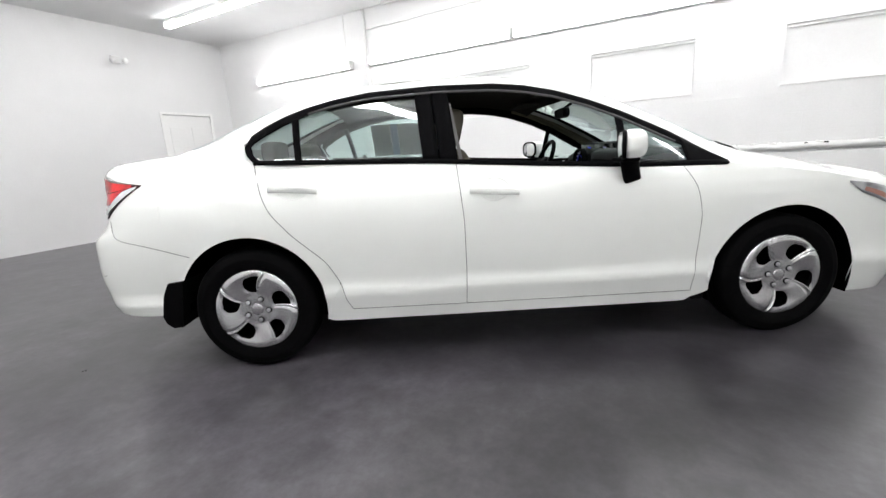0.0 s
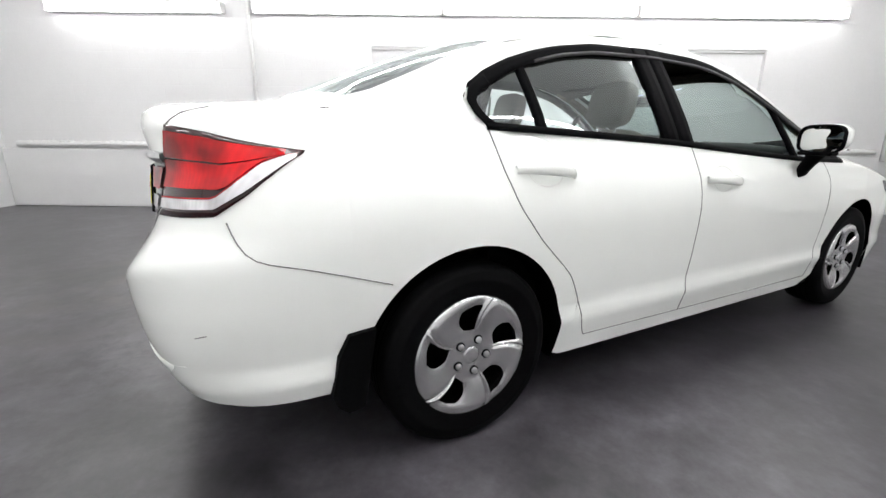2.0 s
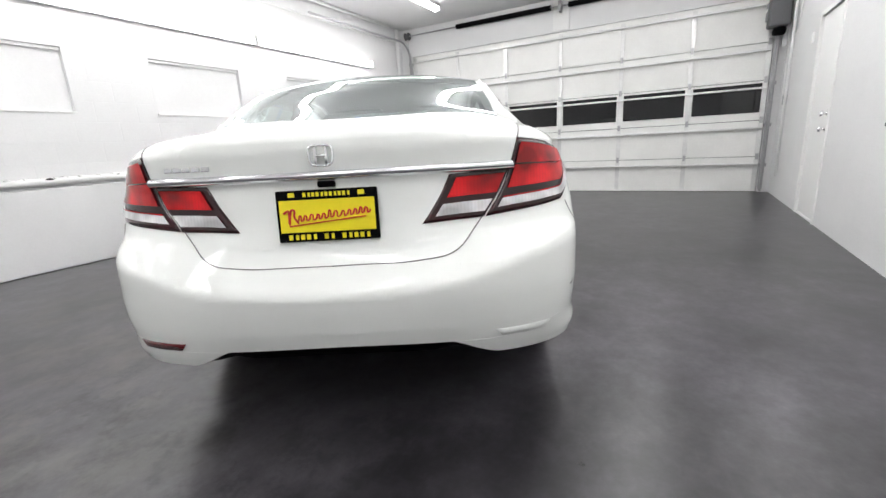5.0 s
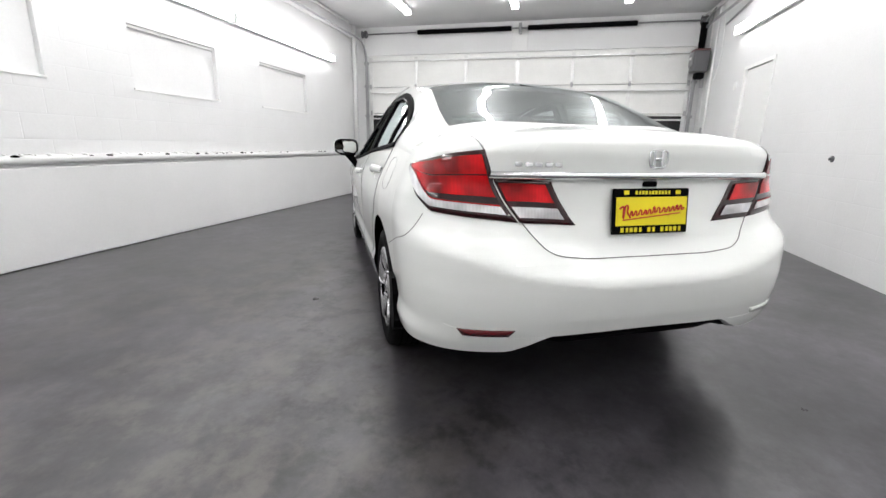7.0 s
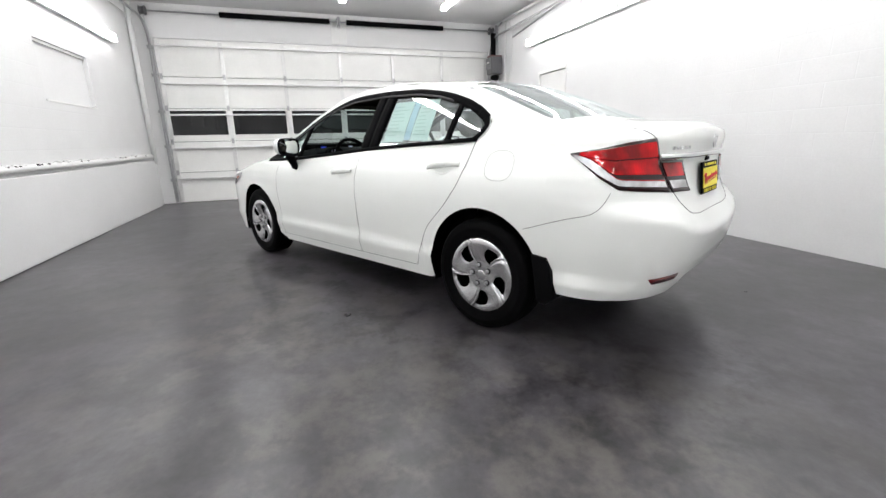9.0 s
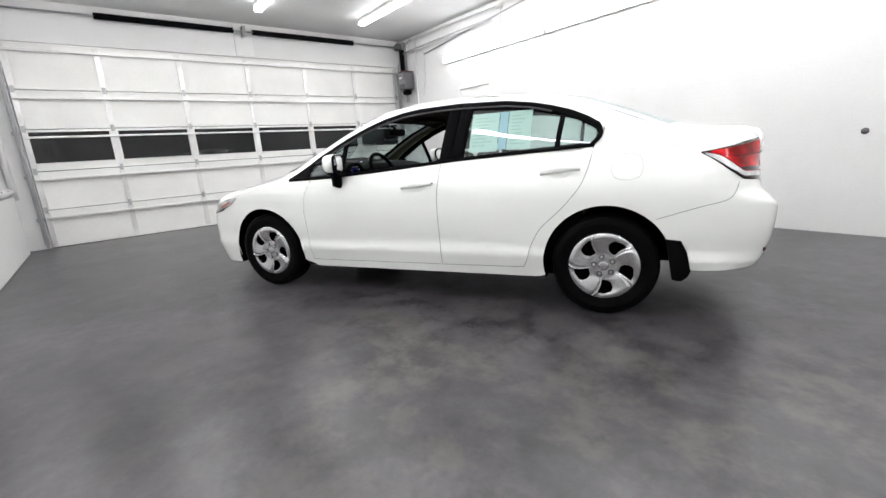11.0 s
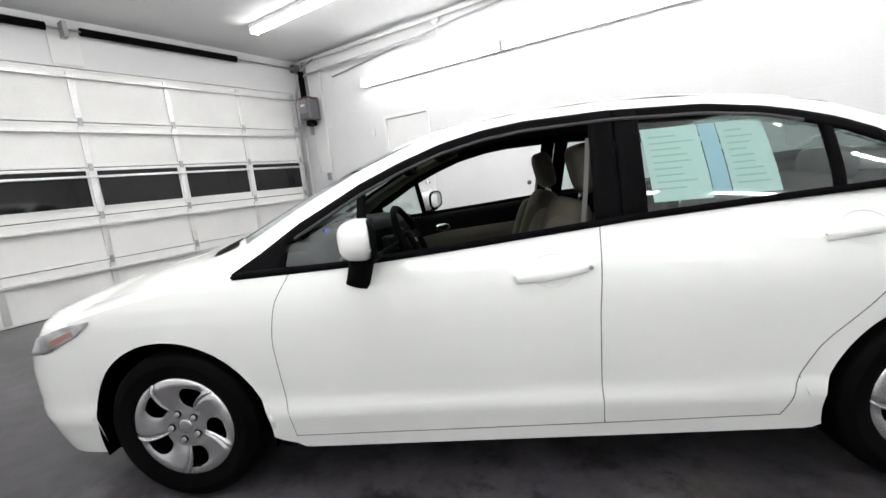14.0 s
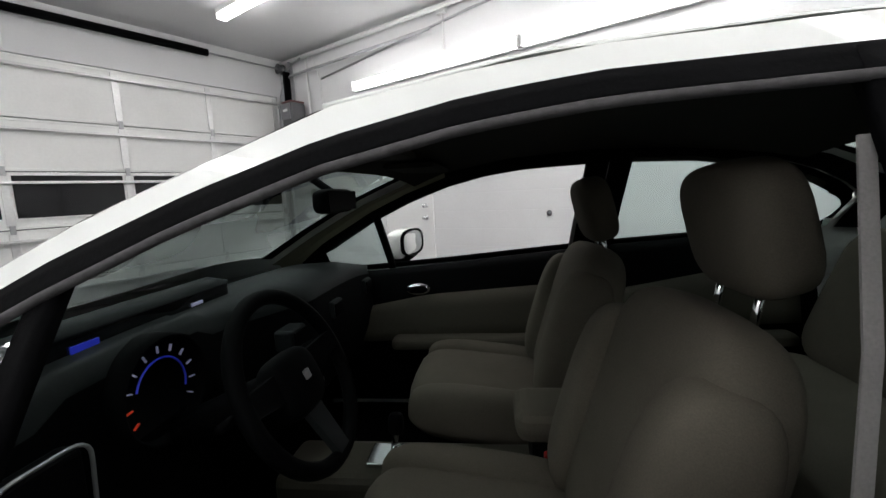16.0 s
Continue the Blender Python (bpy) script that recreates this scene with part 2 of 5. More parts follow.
M_DIALW = glow_mat("dial_white", (0.7, 0.7, 1.0), 0.06)
M_DIALR = glow_mat("dial_red", (1.0, 0.08, 0.03), 0.09)
M_BUCKLE = mat("buckle_red", (0.35, 0.01, 0.01), rough=0.4)
M_MIRROR = mat("mirror_glass", (0.55, 0.56, 0.57), rough=0.02, metal=1.0)
M_GREYBOX = mat("opener_grey", (0.10, 0.10, 0.105), rough=0.5, grain=0.05, scale=60)
M_DEBRIS = mat("dirt_clod", (0.05, 0.048, 0.05), rough=0.9, grain=0.3, scale=60)


# ---- mesh helpers ----
def link(name, bm, material, parent=None, label="", smooth=False):
    me = bpy.data.meshes.new(name)
    bm.to_mesh(me)
    bm.free()
    me.materials.append(material)
    if smooth:
        for p in me.polygons:
            p.use_smooth = True
    ob = new(name, me)
    if parent is not None:
        ob.parent = parent
    if label:
        ob["label"] = label
    return ob


part = link


def thing(name, bm, material, label, category, group="", kind="", smooth=False):
    return tagged(link(name, bm, material, smooth=smooth), label, category, group, kind)


def empty(name, label, category, m=None, group="", kind=""):
    e = new(name)
    e.empty_display_size = 0.2
    if m is not None:
        e.matrix_basis = m
    return tagged(e, label, category, group, kind)


def box(bm, x0, x1, y0, y1, z0, z1, bev=0.0):
    vs = bmesh.ops.create_cube(bm, size=1.0)["verts"]
    for v in vs:
        v.co = Vector((x0 + (v.co.x + 0.5) * (x1 - x0), y0 + (v.co.y + 0.5) * (y1 - y0), z0 + (v.co.z + 0.5) * (z1 - z0)))
    if bev:
        es = list({e for v in vs for e in v.link_edges})
        bmesh.ops.bevel(bm, geom=es, offset=bev, segments=3, affect="EDGES", profile=0.5)
    return bm


def bx(*a, bev=0.0):
    return box(bmesh.new(), *a, bev=bev)


def grid(bm, rows):
    vs = [[bm.verts.new(p) for p in r] for r in rows]
    for a, b in zip(vs, vs[1:]):
        for i in range(len(a) - 1):
            q = [a[i], a[i + 1], b[i + 1], b[i]]
            if (q[0].co - q[1].co).length < 1e-6:
                q = [q[0], q[2], q[3]]
            elif (q[2].co - q[3].co).length < 1e-6:
                q = [q[0], q[1], q[2]]
            try:
                bm.faces.new(q)
            except ValueError:
                pass
    return vs


def weld(bm, d=0.0005):
    bmesh.ops.remove_doubles(bm, verts=bm.verts[:], dist=d)
    bmesh.ops.recalc_face_normals(bm, faces=bm.faces[:])
    return bm


def thick(bm, d):
    """Give an open sheet a thickness of d."""
    bmesh.ops.recalc_face_normals(bm, faces=bm.faces[:])
    bmesh.ops.solidify(bm, geom=bm.faces[:], thickness=d)
    return bm


def rs(pts, n):
    """Resample a polyline to n points by length."""
    p = np.array(pts, float)
    s = np.r_[0, np.cumsum(np.linalg.norm(np.diff(p, axis=0), axis=1))]
    t = np.linspace(0, s[-1], n)
    return np.stack([np.interp(t, s, p[:, k]) for k in range(p.shape[1])], 1)


def smooth_line(pts, n):
    """A soft curve through the points."""
    q = rs(pts, n * 3)
    for _ in range(n // 2):
        q[1:-1] = (q[:-2] + 2 * q[1:-1] + q[2:]) / 4
    return rs(q, n)


def coons(bottom, top, left, right, nu, nv):
    """A patch in the plane between four curves; left runs from bottom to top."""
    B, T, L, R = rs(bottom, nu), rs(top, nu), rs(left, nv), rs(right, nv)
    out = []
    for j in range(nv):
        v = j / (nv - 1)
        row = []
        for i in range(nu):
            u = i / (nu - 1)
            row.append((1 - v) * B[i] + v * T[i] + (1 - u) * L[j] + u * R[j]
                       - ((1 - u) * (1 - v) * B[0] + u * (1 - v) * B[-1] + (1 - u) * v * T[0] + u * v * T[-1]))
        out.append(row)
    return out


def tube(bm, pts, r, seg=6, closed=False):
    pts = [Vector(p) for p in pts]
    rings = []
    n = len(pts)
    for i, p in enumerate(pts):
        d = (pts[(i + 1) % n if closed else min(i + 1, n - 1)] - pts[i - 1 if closed or i else 0]).normalized()
        a = d.orthogonal().normalized() if not rings else (prev - d * prev.dot(d)).normalized()
        prev = a
        b = d.cross(a)
        rings.append([p + (a * math.cos(2 * math.pi * k / seg) + b * math.sin(2 * math.pi * k / seg)) * r for k in range(seg + 1)])
    if closed:
        rings.append(rings[0])
    grid(bm, rings)
    if not closed:
        for ring in (rings[0], rings[-1]):
            bm.faces.new([bm.verts.new(q) for q in ring[:-1]])
    return weld(bm, 1e-5)


def lathe(bm, prof, seg=48, axis="y", c=(0, 0, 0)):
    """Turn (radius, offset along the axis) round the axis."""
    rows = []
    for r, h in prof:
        row = []
        for k in range(seg + 1):
            a = 2 * math.pi * k / seg
            p = (r * math.cos(a), h, r * math.sin(a)) if axis == "y" else (h, r * math.cos(a), r * math.sin(a)) if axis == "x" else (r * math.cos(a), r * math.sin(a), h)
            row.append(Vector(c) + Vector(p))
        rows.append(row)
    grid(bm, rows)
    return weld(bm, 1e-5)


# ---- the room ----
T = 0.2
floor = thing("floor", bx(XW - T, XE + T, YS - T, YN + T, -0.15, 0.0), M_FLOOR, "dark grey sealed concrete floor with scuffs and dull gloss", "floor", kind="structure")
ceiling = thing("ceiling", bx(XW - T, XE + T, YS - T, YN + T, ZC, ZC + 0.15), M_CEIL, "plain white painted garage ceiling", "ceiling", kind="structure")


def wall_with_openings(name, along, at, out, lo, hi, holes, label, material):
    """A wall along x or y with its inner face at 'at', built round rectangular openings."""
    bm = bmesh.new()
    def blk(a0, a1, z0, z1):
        if a1 - a0 < 1e-4 or z1 - z0 < 1e-4:
            return
        o0, o1 = min(at, at + out), max(at, at + out)
        box(bm, *((a0, a1, o0, o1) if along == "x" else (o0, o1, a0, a1)), z0, z1)
    cur = lo
    for a0, a1, z0, z1 in sorted(holes):
        blk(cur, a0, 0, ZC)
        blk(a0, a1, 0, z0)
        blk(a0, a1, z1, ZC)
        cur = a1
    blk(cur, hi, 0, ZC)
    return thing(name, bm, material, label, "wall", kind="structure")


WINS = [(-1.86, -0.72), (0.09, 1.25), (2.10, 3.31)]
WZ0, WZ1 = 1.54, 2.14
wall_n = wall_with_openings("wall_north", "x", YN, T, XW - T, XE, [(a, b, WZ0, WZ1) for a, b in WINS], "white painted block wall with filled-in windows", M_WALL)
BD = (2.03, 2.95, 0.0, 2.02)
wall_w = wall_with_openings("wall_west", "y", XW, -T, YS - T, YN, [BD], "smooth white painted end wall with a door", M_PLASTER)
SD = (2.70, 3.47, 0.02, 2.12)
wall_s = wall_with_openings("wall_south", "x", YS, -T, XW - T, XE, [SD], "white painted block side wall", M_WALL)
GD0, GD1, GDZ = -3.08, 3.16, 2.83
wall_e = wall_with_openings("wall_east", "y", XE, T, YS - T, YN + T, [(GD0, GD1, 0, GDZ)], "white painted wall round the garage door", M_PLASTER)

# filled-in windows
for k, (a, b) in enumerate(WINS):
    w = thing("window_%d" % (k + 1), bx(a + 0.002, b - 0.002, YN + 0.05, YN + 0.12, WZ0 + 0.002, WZ1 - 0.002), M_PLASTER, "blanked-off window recess painted white", "window", "blanked windows", "structure")
    part("window_frame", bx(a + 0.002, b - 0.002, YN + 0.022, YN + 0.05, WZ1 - 0.03, WZ1 - 0.002), M_TRIMW, w)
    part("window_sill", bx(a - 0.01, b + 0.01, YN - 0.012, YN + 0.05, WZ0 - 0.02, WZ0 - 0.001), M_TRIMW, w)

# base ledge along the window wall
ledge = thing("wall_ledge", bx(XW + 0.002, XE - 0.3, YN - 0.055, YN - 0.002, 0.002, 0.80, bev=0.012), M_PLASTER, "low white furred wall base with a rough top edge", "wall ledge", kind="structure")
bm = bmesh.new()
random.seed(4)
pts = [(x, YN - 0.05, 0.865 + random.uniform(-0.004, 0.004)) for x in np.linspace(XW + 0.25, XE - 0.4, 60)]
tube(bm, pts, 0.036, 10)
thing("rail_pipe", bm, M_TRIMW, "white painted pipe rail along the wall ledge", "pipe", smooth=True)
bm = bmesh.new()
for k in range(230):
    x = random.uniform(XW + 0.4, XE - 0.5)
    r = random.uniform(0.008, 0.024)
    res = bmesh.ops.create_icosphere(bm, subdivisions=1, radius=r)
    for v in res["verts"]:
        v.co = Vector((v.co.x * random.uniform(1, 2.2), v.co.y, v.co.z * 0.7)) + Vector((x, YN - 0.05 + random.uniform(-0.03, 0.02), 0.896))
thing("ledge_crumbs", bm, M_TRIMW, "flaking white paint crumbs along the ledge", "paint flakes", kind="stuff", smooth=True)
bm = bmesh.new()
for k in range(26):
    x = random.uniform(-2.5, XE - 0.6)
    res = bmesh.ops.create_icosphere(bm, subdivisions=1, radius=random.uniform(0.008, 0.016))
    for v in res["verts"]:
        v.co = Vector((v.co.x * 2.4, v.co.y, v.co.z * 0.8)) + Vector((x, YN - 0.075, 0.888))
thing("ledge_grime", bm, M_DARK, "dark chipped spots along the ledge", "grime", kind="stuff", smooth=True)

# doors in the walls
def flush_door(name, along, at, into, a0, a1, z1, label, knob_at):
    def b3(a, b, o0, o1, z0, zz, bev=0.0):
        lo, hi = min(at + into * o0, at + into * o1), max(at + into * o0, at + into * o1)
        return bx(*((a, b, lo, hi) if along == "x" else (lo, hi, a, b)), z0, zz, bev=bev)
    d = tagged(link(name, b3(a0 + 0.006, a1 - 0.006, -0.06, -0.015, 0.012, z1 - 0.008), M_TRIMW), label, "door", "", "structure")
    fr = 0.045
    part("door_frame", b3(a0 - fr, a0 + 0.001, -0.08, 0.012, 0, z1 + fr), M_TRIMW, d)
    part("door_frame", b3(a1 - 0.001, a1 + fr, -0.08, 0.012, 0, z1 + fr), M_TRIMW, d)
    part("door_frame", b3(a0 + 0.002, a1 - 0.002, -0.08, 0.010, z1, z1 + fr), M_TRIMW, d)
    for z in (0.95, 1.10):
        bm = bmesh.new()
        c = (knob_at, at + into * 0.0, z) if along == "x" else (at + into * 0.0, knob_at, z)
        lathe(bm, [(0.0, -0.03 * into), (0.028, -0.03 * into), (0.030, -0.004 * into), (0.012, 0.0), (0.012, 0.02 * into), (0.026, 0.03 * into), (0.024, 0.05 * into), (0.0, 0.055 * into)], 16, "y" if along == "x" else "x", c)
        part("door_knob" if z < 1 else "deadbolt", bm, M_CHROME, d, smooth=True)
    return d


flush_door("door_1", "y", XW, 1, BD[0], BD[1], BD[3], "closed white panel door in the end wall", 2.88)
for zz in ((0.25, 0.85), (1.0, 1.8)):
    for yy in ((2.13, 2.44), (2.54, 2.85)):
        part("door_panel", bx(XW - 0.016, XW - 0.008, yy[0], yy[1], zz[0], zz[1], bev=0.003), M_TRIMW, bpy.data.objects["door_1"])
flush_door("door_2", "x", YS, 1, SD[0], SD[1], SD[3], "closed white flush door in the side wall", 2.78)


# ---- garage door ----
NCOL, ZS = 6, [0.0, 0.55, 1.10, 1.68, 2.21, 2.83]
gd = empty("garage_door", "closed white sectional garage door with a row of dark windows", "garage door")
cw = (GD1 - GD0) / NCOL
for s in range(5):
    z0, z1 = ZS[s] + 0.004, ZS[s + 1] - 0.004
    sec = part("door_section", bx(XE + 0.03, XE + 0.07, GD0 + 0.01, GD1 - 0.01, z0, z1, bev=0.004), M_DOORW, gd)
    part("top_rail", bx(XE + 0.022, XE + 0.029, GD0 + 0.012, GD1 - 0.012, z1 - 0.03, z1 - 0.002, bev=0.004), M_DOORW, sec)
    part("bottom_rail", bx(XE + 0.022, XE + 0.029, GD0 + 0.012, GD1 - 0.012, z0 + 0.002, z0 + 0.03, bev=0.004), M_DOORW, sec)
    for c in range(NCOL + 1):
        y = min(max(GD0 + c * cw, GD0 + 0.045), GD1 - 0.045)
        part("stile", bx(XE + 0.012, XE + 0.029, y - 0.034, y + 0.034, z0 + 0.032, z1 - 0.032, bev=0.003), M_STILE, sec)
        if s in (1, 2, 3, 4):
            part("hinge", bx(XE - 0.004, XE + 0.009, y - 0.022, y + 0.022, z0 - 0.045, z0 + 0.045, bev=0.003), M_STEEL, sec)
    if s == 2:
        for c in range(NCOL):
            y0, y1 = GD0 + c * cw + 0.045, GD0 + (c + 1) * cw - 0.045
            part("window_pane", bx(XE + 0.022, XE + 0.029, y0 + 0.012, y1 - 0.012, z0 + 0.11, z1 - 0.035), M_BGLASS, sec, "black glass pane")
            bm = bmesh.new()
            for a in (z0 + 0.098, z1 - 0.034):
                box(bm, XE + 0.012, XE + 0.030, y0, y1, a, a + 0.014)
            part("pane_frame", bm, M_DOORW, sec)
    part("strut", bx(XE - 0.045, XE + 0.010, GD0 + 0.02, GD1 - 0.02, z1 - 0.122, z1 - 0.092, bev=0.006), M_STILE, sec)
part("bottom_seal", bx(XE + 0.02, XE + 0.08, GD0 + 0.01, GD1 - 0.01, 0.0005, 0.0038), M_RUBBER, gd)
for s, y in ((1, GD1 + 0.035), (-1, GD0 - 0.035)):
    bm = bx(XE - 0.075, XE - 0.004, y - 0.012, y + 0.012, 0.02, 2.72)
    box(bm, XE - 0.014, XE - 0.002, y - 0.03, y + 0.03, 0.05, 2.7)
    part("track", bm, M_STEEL, gd, "galvanised vertical track")
    arc = [(XE - 0.04 - 0.36 * (1 - math.cos(a)), y, 2.72 + 0.36 * math.sin(a)) for a in np.linspace(0, math.pi / 2, 10)]
    arc.append((XE - 2.9, y, 3.09))
    bm = bmesh.new()
    tube(bm, arc, 0.02, 6)
    part("curved_track", bm, M_STEEL, gd, smooth=True)
    bm = bmesh.new()
    tube(bm, [(XE - 0.09, y, 0.1), (XE - 0.09, y, 3.2)], 0.004, 5)
    part("cable", bm, M_STEEL, gd)
    bm = bmesh.new()
    for z in (0.4, 1.0, 1.6, 2.2, 2.65):
        box(bm, XE - 0.05, XE - 0.0005, y - 0.045, y + 0.045, z, z + 0.05)
    part("track_bracket", bm, M_STEEL, gd)

sp = empty("torsion_spring", "black torsion springs on a shaft over the garage door", "door spring")
ZSH = 3.22
bm = bmesh.new()
tube(bm, [(XE - 0.10, GD1 + 0.1, ZSH), (XE - 0.10, GD0 - 0.05, ZSH)], 0.013, 8)
part("shaft", bm, M_STEEL, sp, smooth=True)
for y0, y1 in ((2.05, 0.18), (-0.12, -2.05)):
    bm = bmesh.new()
    prof = []
    n = 90
    for k in range(n):
        h = y0 + (y1 - y0) * k / n
        prof += [(0.040, h), (0.047, h + (y1 - y0) / n / 2)]
    lathe(bm, prof, 14, "y", (XE - 0.10, 0, ZSH))
    part("spring", bm, M_BLACK, sp, "black coil spring", smooth=True)
part("centre_bracket", bx(XE - 0.16, XE - 0.002, 0.0, 0.05, ZSH - 0.09, ZSH + 0.08, bev=0.004), M_STEEL, sp)
part("header_plate", bx(XE - 0.02, XE - 0.001, -0.12, 0.17, GDZ + 0.02, ZC - 0.02, bev=0.004), M_TRIMW, sp)
for y in (GD1 + 0.04, GD0 - 0.03):
    bm = bmesh.new()
    lathe(bm, [(0.0, -0.05), (0.07, -0.05), (0.075, -0.03), (0.055, -0.02), (0.055, 0.03), (0.075, 0.04), (0.0, 0.045)], 20, "y", (XE - 0.10, y, ZSH))
    part("cable_drum", bm, M_GREYBOX, sp, smooth=True)

# wall-mounted opener
op = empty("door_opener", "dark grey wall-mounted garage door opener by the track", "door opener")
ox, oy, oz = XE - 0.40, YS + 0.15, 2.44
part("housing", bx(ox - 0.14, ox + 0.10, oy - 0.09, oy + 0.16, oz - 0.12, oz + 0.22, bev=0.03), M_GREYBOX, op)
part("lid_band", bx(ox - 0.135, ox + 0.095, oy - 0.085, oy + 0.155, oz + 0.221, oz + 0.245, bev=0.01), mat("opener_red", (0.16, 0.07, 0.07), 0.5, grain=0.05), op, "dull red top band")
part("cover", bx(ox - 0.12, ox + 0.085, oy + 0.161, oy + 0.178, oz - 0.02, oz + 0.20, bev=0.008), mat("opener_face", (0.20, 0.20, 0.21), 0.5, grain=0.05), op)
part("badge", bx(ox - 0.07, ox + 0.03, oy + 0.1785, oy + 0.181, oz + 0.09, oz + 0.125), M_TRIMW, op, "pale label")
part("motor", bx(ox - 0.07, ox + 0.07, oy - 0.06, oy + 0.09, oz - 0.22, oz - 0.121, bev=0.03), M_BLACK, op)
part("mount_bar", bx(ox + 0.11, ox + 0.16, oy - 0.11, oy - 0.06, oz - 0.35, 3.30), M_STEEL, op)
part("chain_guard", bx(ox + 0.101, ox + 0.15, oy - 0.05, oy + 0.05, oz + 0.0, 3.14, bev=0.01), M_BLACK, op)
bm = bmesh.new()
tube(bm, smooth_line([(XE - 0.5, YS + 0.02, 2.2), (XE - 0.75, YS + 0.02, 2.15), (XE - 0.9, YS + 0.02, 2.5), (XE - 0.85, YS + 0.02, 3.0), (XE - 0.7, YS + 0.02, ZC - 0.02)], 24), 0.006, 6)
thing("cord", bm, M_TRIMW, "loose white cord hanging beside the opener", "cord", smooth=True)

bm = bmesh.new()
tube(bm, smooth_line([(XE - 0.10, YS + 0.10, 2.30), (XE - 0.13, YS + 0.12, 2.75), (XE - 0.16, YS + 0.14, 3.02), (XE - 0.30, YS + 0.12, 3.20), (XE - 0.55, YS + 0.09, 3.29)], 30), 0.013, 8)
thing("flexible_conduit", bm, M_STEEL, "grey flexible conduit curving over the opener", "conduit", smooth=True)
bm = bmesh.new()
tube(bm, smooth_line([(XE - 0.28, YS + 0.02, 3.30), (XE - 0.30, YS + 0.015, 2.6), (XE - 0.27, YS + 0.015, 1.9), (XE - 0.30, YS + 0.015, 1.40)], 24), 0.007, 6)
thing("cord", bm, M_TRIMW, "thin painted cable running down beside the opener", "cord", smooth=True)

# pipes and conduits
def pipe(pts, r, label, material=M_TRIMW, name="conduit"):
    bm = bmesh.new()
    tube(bm, pts, r, 8)
    return thing(name, bm, material, label, "conduit", smooth=True)


pipe([(-3.42, YN - 0.025, 0.8), (-3.42, YN - 0.025, ZC - 0.01)], 0.022, "white painted conduit running up the block wall")
pipe([(-3.85, YN - 0.012, 2.6), (-3.85, YN - 0.012, ZC - 0.01)], 0.009, "thin white conduit above a wall lamp")
pipe([(-3.4, YN - 0.02, 3.05), (1.0, YN - 0.02, 3.12), (XE - 0.3, YN - 0.02, 3.12)], 0.010, "thin white conduit along the wall top")
pipe([(XE - 0.25, YN - 0.05, 0.74), (XE - 0.25, YN - 0.05, ZC - 0.01)], 0.04, "white downpipe in the corner by the garage door")
pipe([(XE - 0.02, YS + 0.06, ZC - 0.06), (2.0, YS + 0.06, ZC - 0.06), (1.2, YS + 0.06, ZC - 0.06), (-6.8, YS + 0.06, ZC - 0.06)], 0.03, "white painted pipe under the ceiling edge")
pipe([(XE - 0.9, YS + 0.02, 2.95), (2.0, YS + 0.02, 3.2), (0.5, YS + 0.02, 3.28)], 0.014, "grey sloping conduit above the wall lamps", M_STEEL)
pipe([(2.37, YS + 0.02, 2.75), (2.37, YS + 0.02, ZC - 0.02)], 0.012, "thin white conduit dropping to a lamp")
pipe([(XE - 0.6, YS + 0.03, 0.3), (XE - 0.6, YS + 0.03, ZC - 0.02)], 0.016, "white conduit beside the garage door")
pipe([(XE - 0.6, YN - 0.1, ZC - 0.03), (-3.0, YN - 0.1, ZC - 0.03)], 0.022, "white pipe along the ceiling edge")

# switches and small wall fittings
def wall_box(name, c, sx, sy, sz, label, material=M_TRIMW, cat="switch"):
    return thing(name, bx(c[0] - sx / 2, c[0] + sx / 2, c[1] - sy / 2, c[1] + sy / 2, c[2] - sz / 2, c[2] + sz / 2, bev=0.004), material, label, cat)


ws = wall_box("wall_switch", (XW + 0.012, 3.20, 1.27), 0.022, 0.075, 0.12, "small wall switch plate beside the end door")
part("toggle", bx(XW + 0.024, XW + 0.034, 3.175, 3.225, 1.25, 1.31), M_BLACK, ws)
wall_box("outlet", (-3.95, YN - 0.010, 1.33), 0.075, 0.018, 0.12, "white socket on the block wall", cat="socket")
o = wall_box("outlet", (-3.66, YN - 0.012, 1.05), 0.08, 0.022, 0.13, "socket with a dark plug on the block wall", cat="socket")
part("plug", bx(-3.69, -3.63, YN - 0.05, YN - 0.024, 1.02, 1.09, bev=0.006), M_BLACK, o)
for x, z in ((1.17, 0.98), (-2.2, 0.98)):
    bm = bmesh.new()
    lathe(bm, [(0.0, 0.0), (0.03, 0.001), (0.03, 0.008), (0.014, 0.010), (0.014, 0.03), (0.0, 0.032)], 16, "y", (x, YS, z))
    thing("wall_stud", bm, M_GREYBOX, "small dark round fitting on the white wall", "wall fitting", "wall studs", smooth=True)
wall_box("outlet", (3.75, YS + 0.012, 1.95), 0.07, 0.022, 0.11, "white box on the wall beside the side door", cat="socket")
wall_box("outlet", (XE - 0.5, YS + 0.02, 1.35), 0.08, 0.04, 0.13, "grey button box beside the garage door", M_STEEL, "push button")
wall_box("junction_box", (2.37, YS + 0.035, 2.80), 0.09, 0.06, 0.07, "small white junction box above a wall lamp", cat="junction box")
wall_box("junction_box", (2.37, YS + 0.035, 3.28), 0.12, 0.06, 0.09, "white junction box under the ceiling edge", cat="junction box")
fl = empty("flood_light", "small twin-head security light on the end wall", "security light")
part("base", bx(XW + 0.001, XW + 0.05, 1.38, 1.52, 2.78, 2.90, bev=0.01), M_TRIMW, fl)
for y in (1.36, 1.54):
    bm = bmesh.new()
    lathe(bm, [(0.0, 0.05), (0.02, 0.05), (0.045, 0.13), (0.0, 0.13)], 14, "x", (XW, y, 2.82))
    part("lamp_head", bm, M_TRIMW, fl, smooth=True)


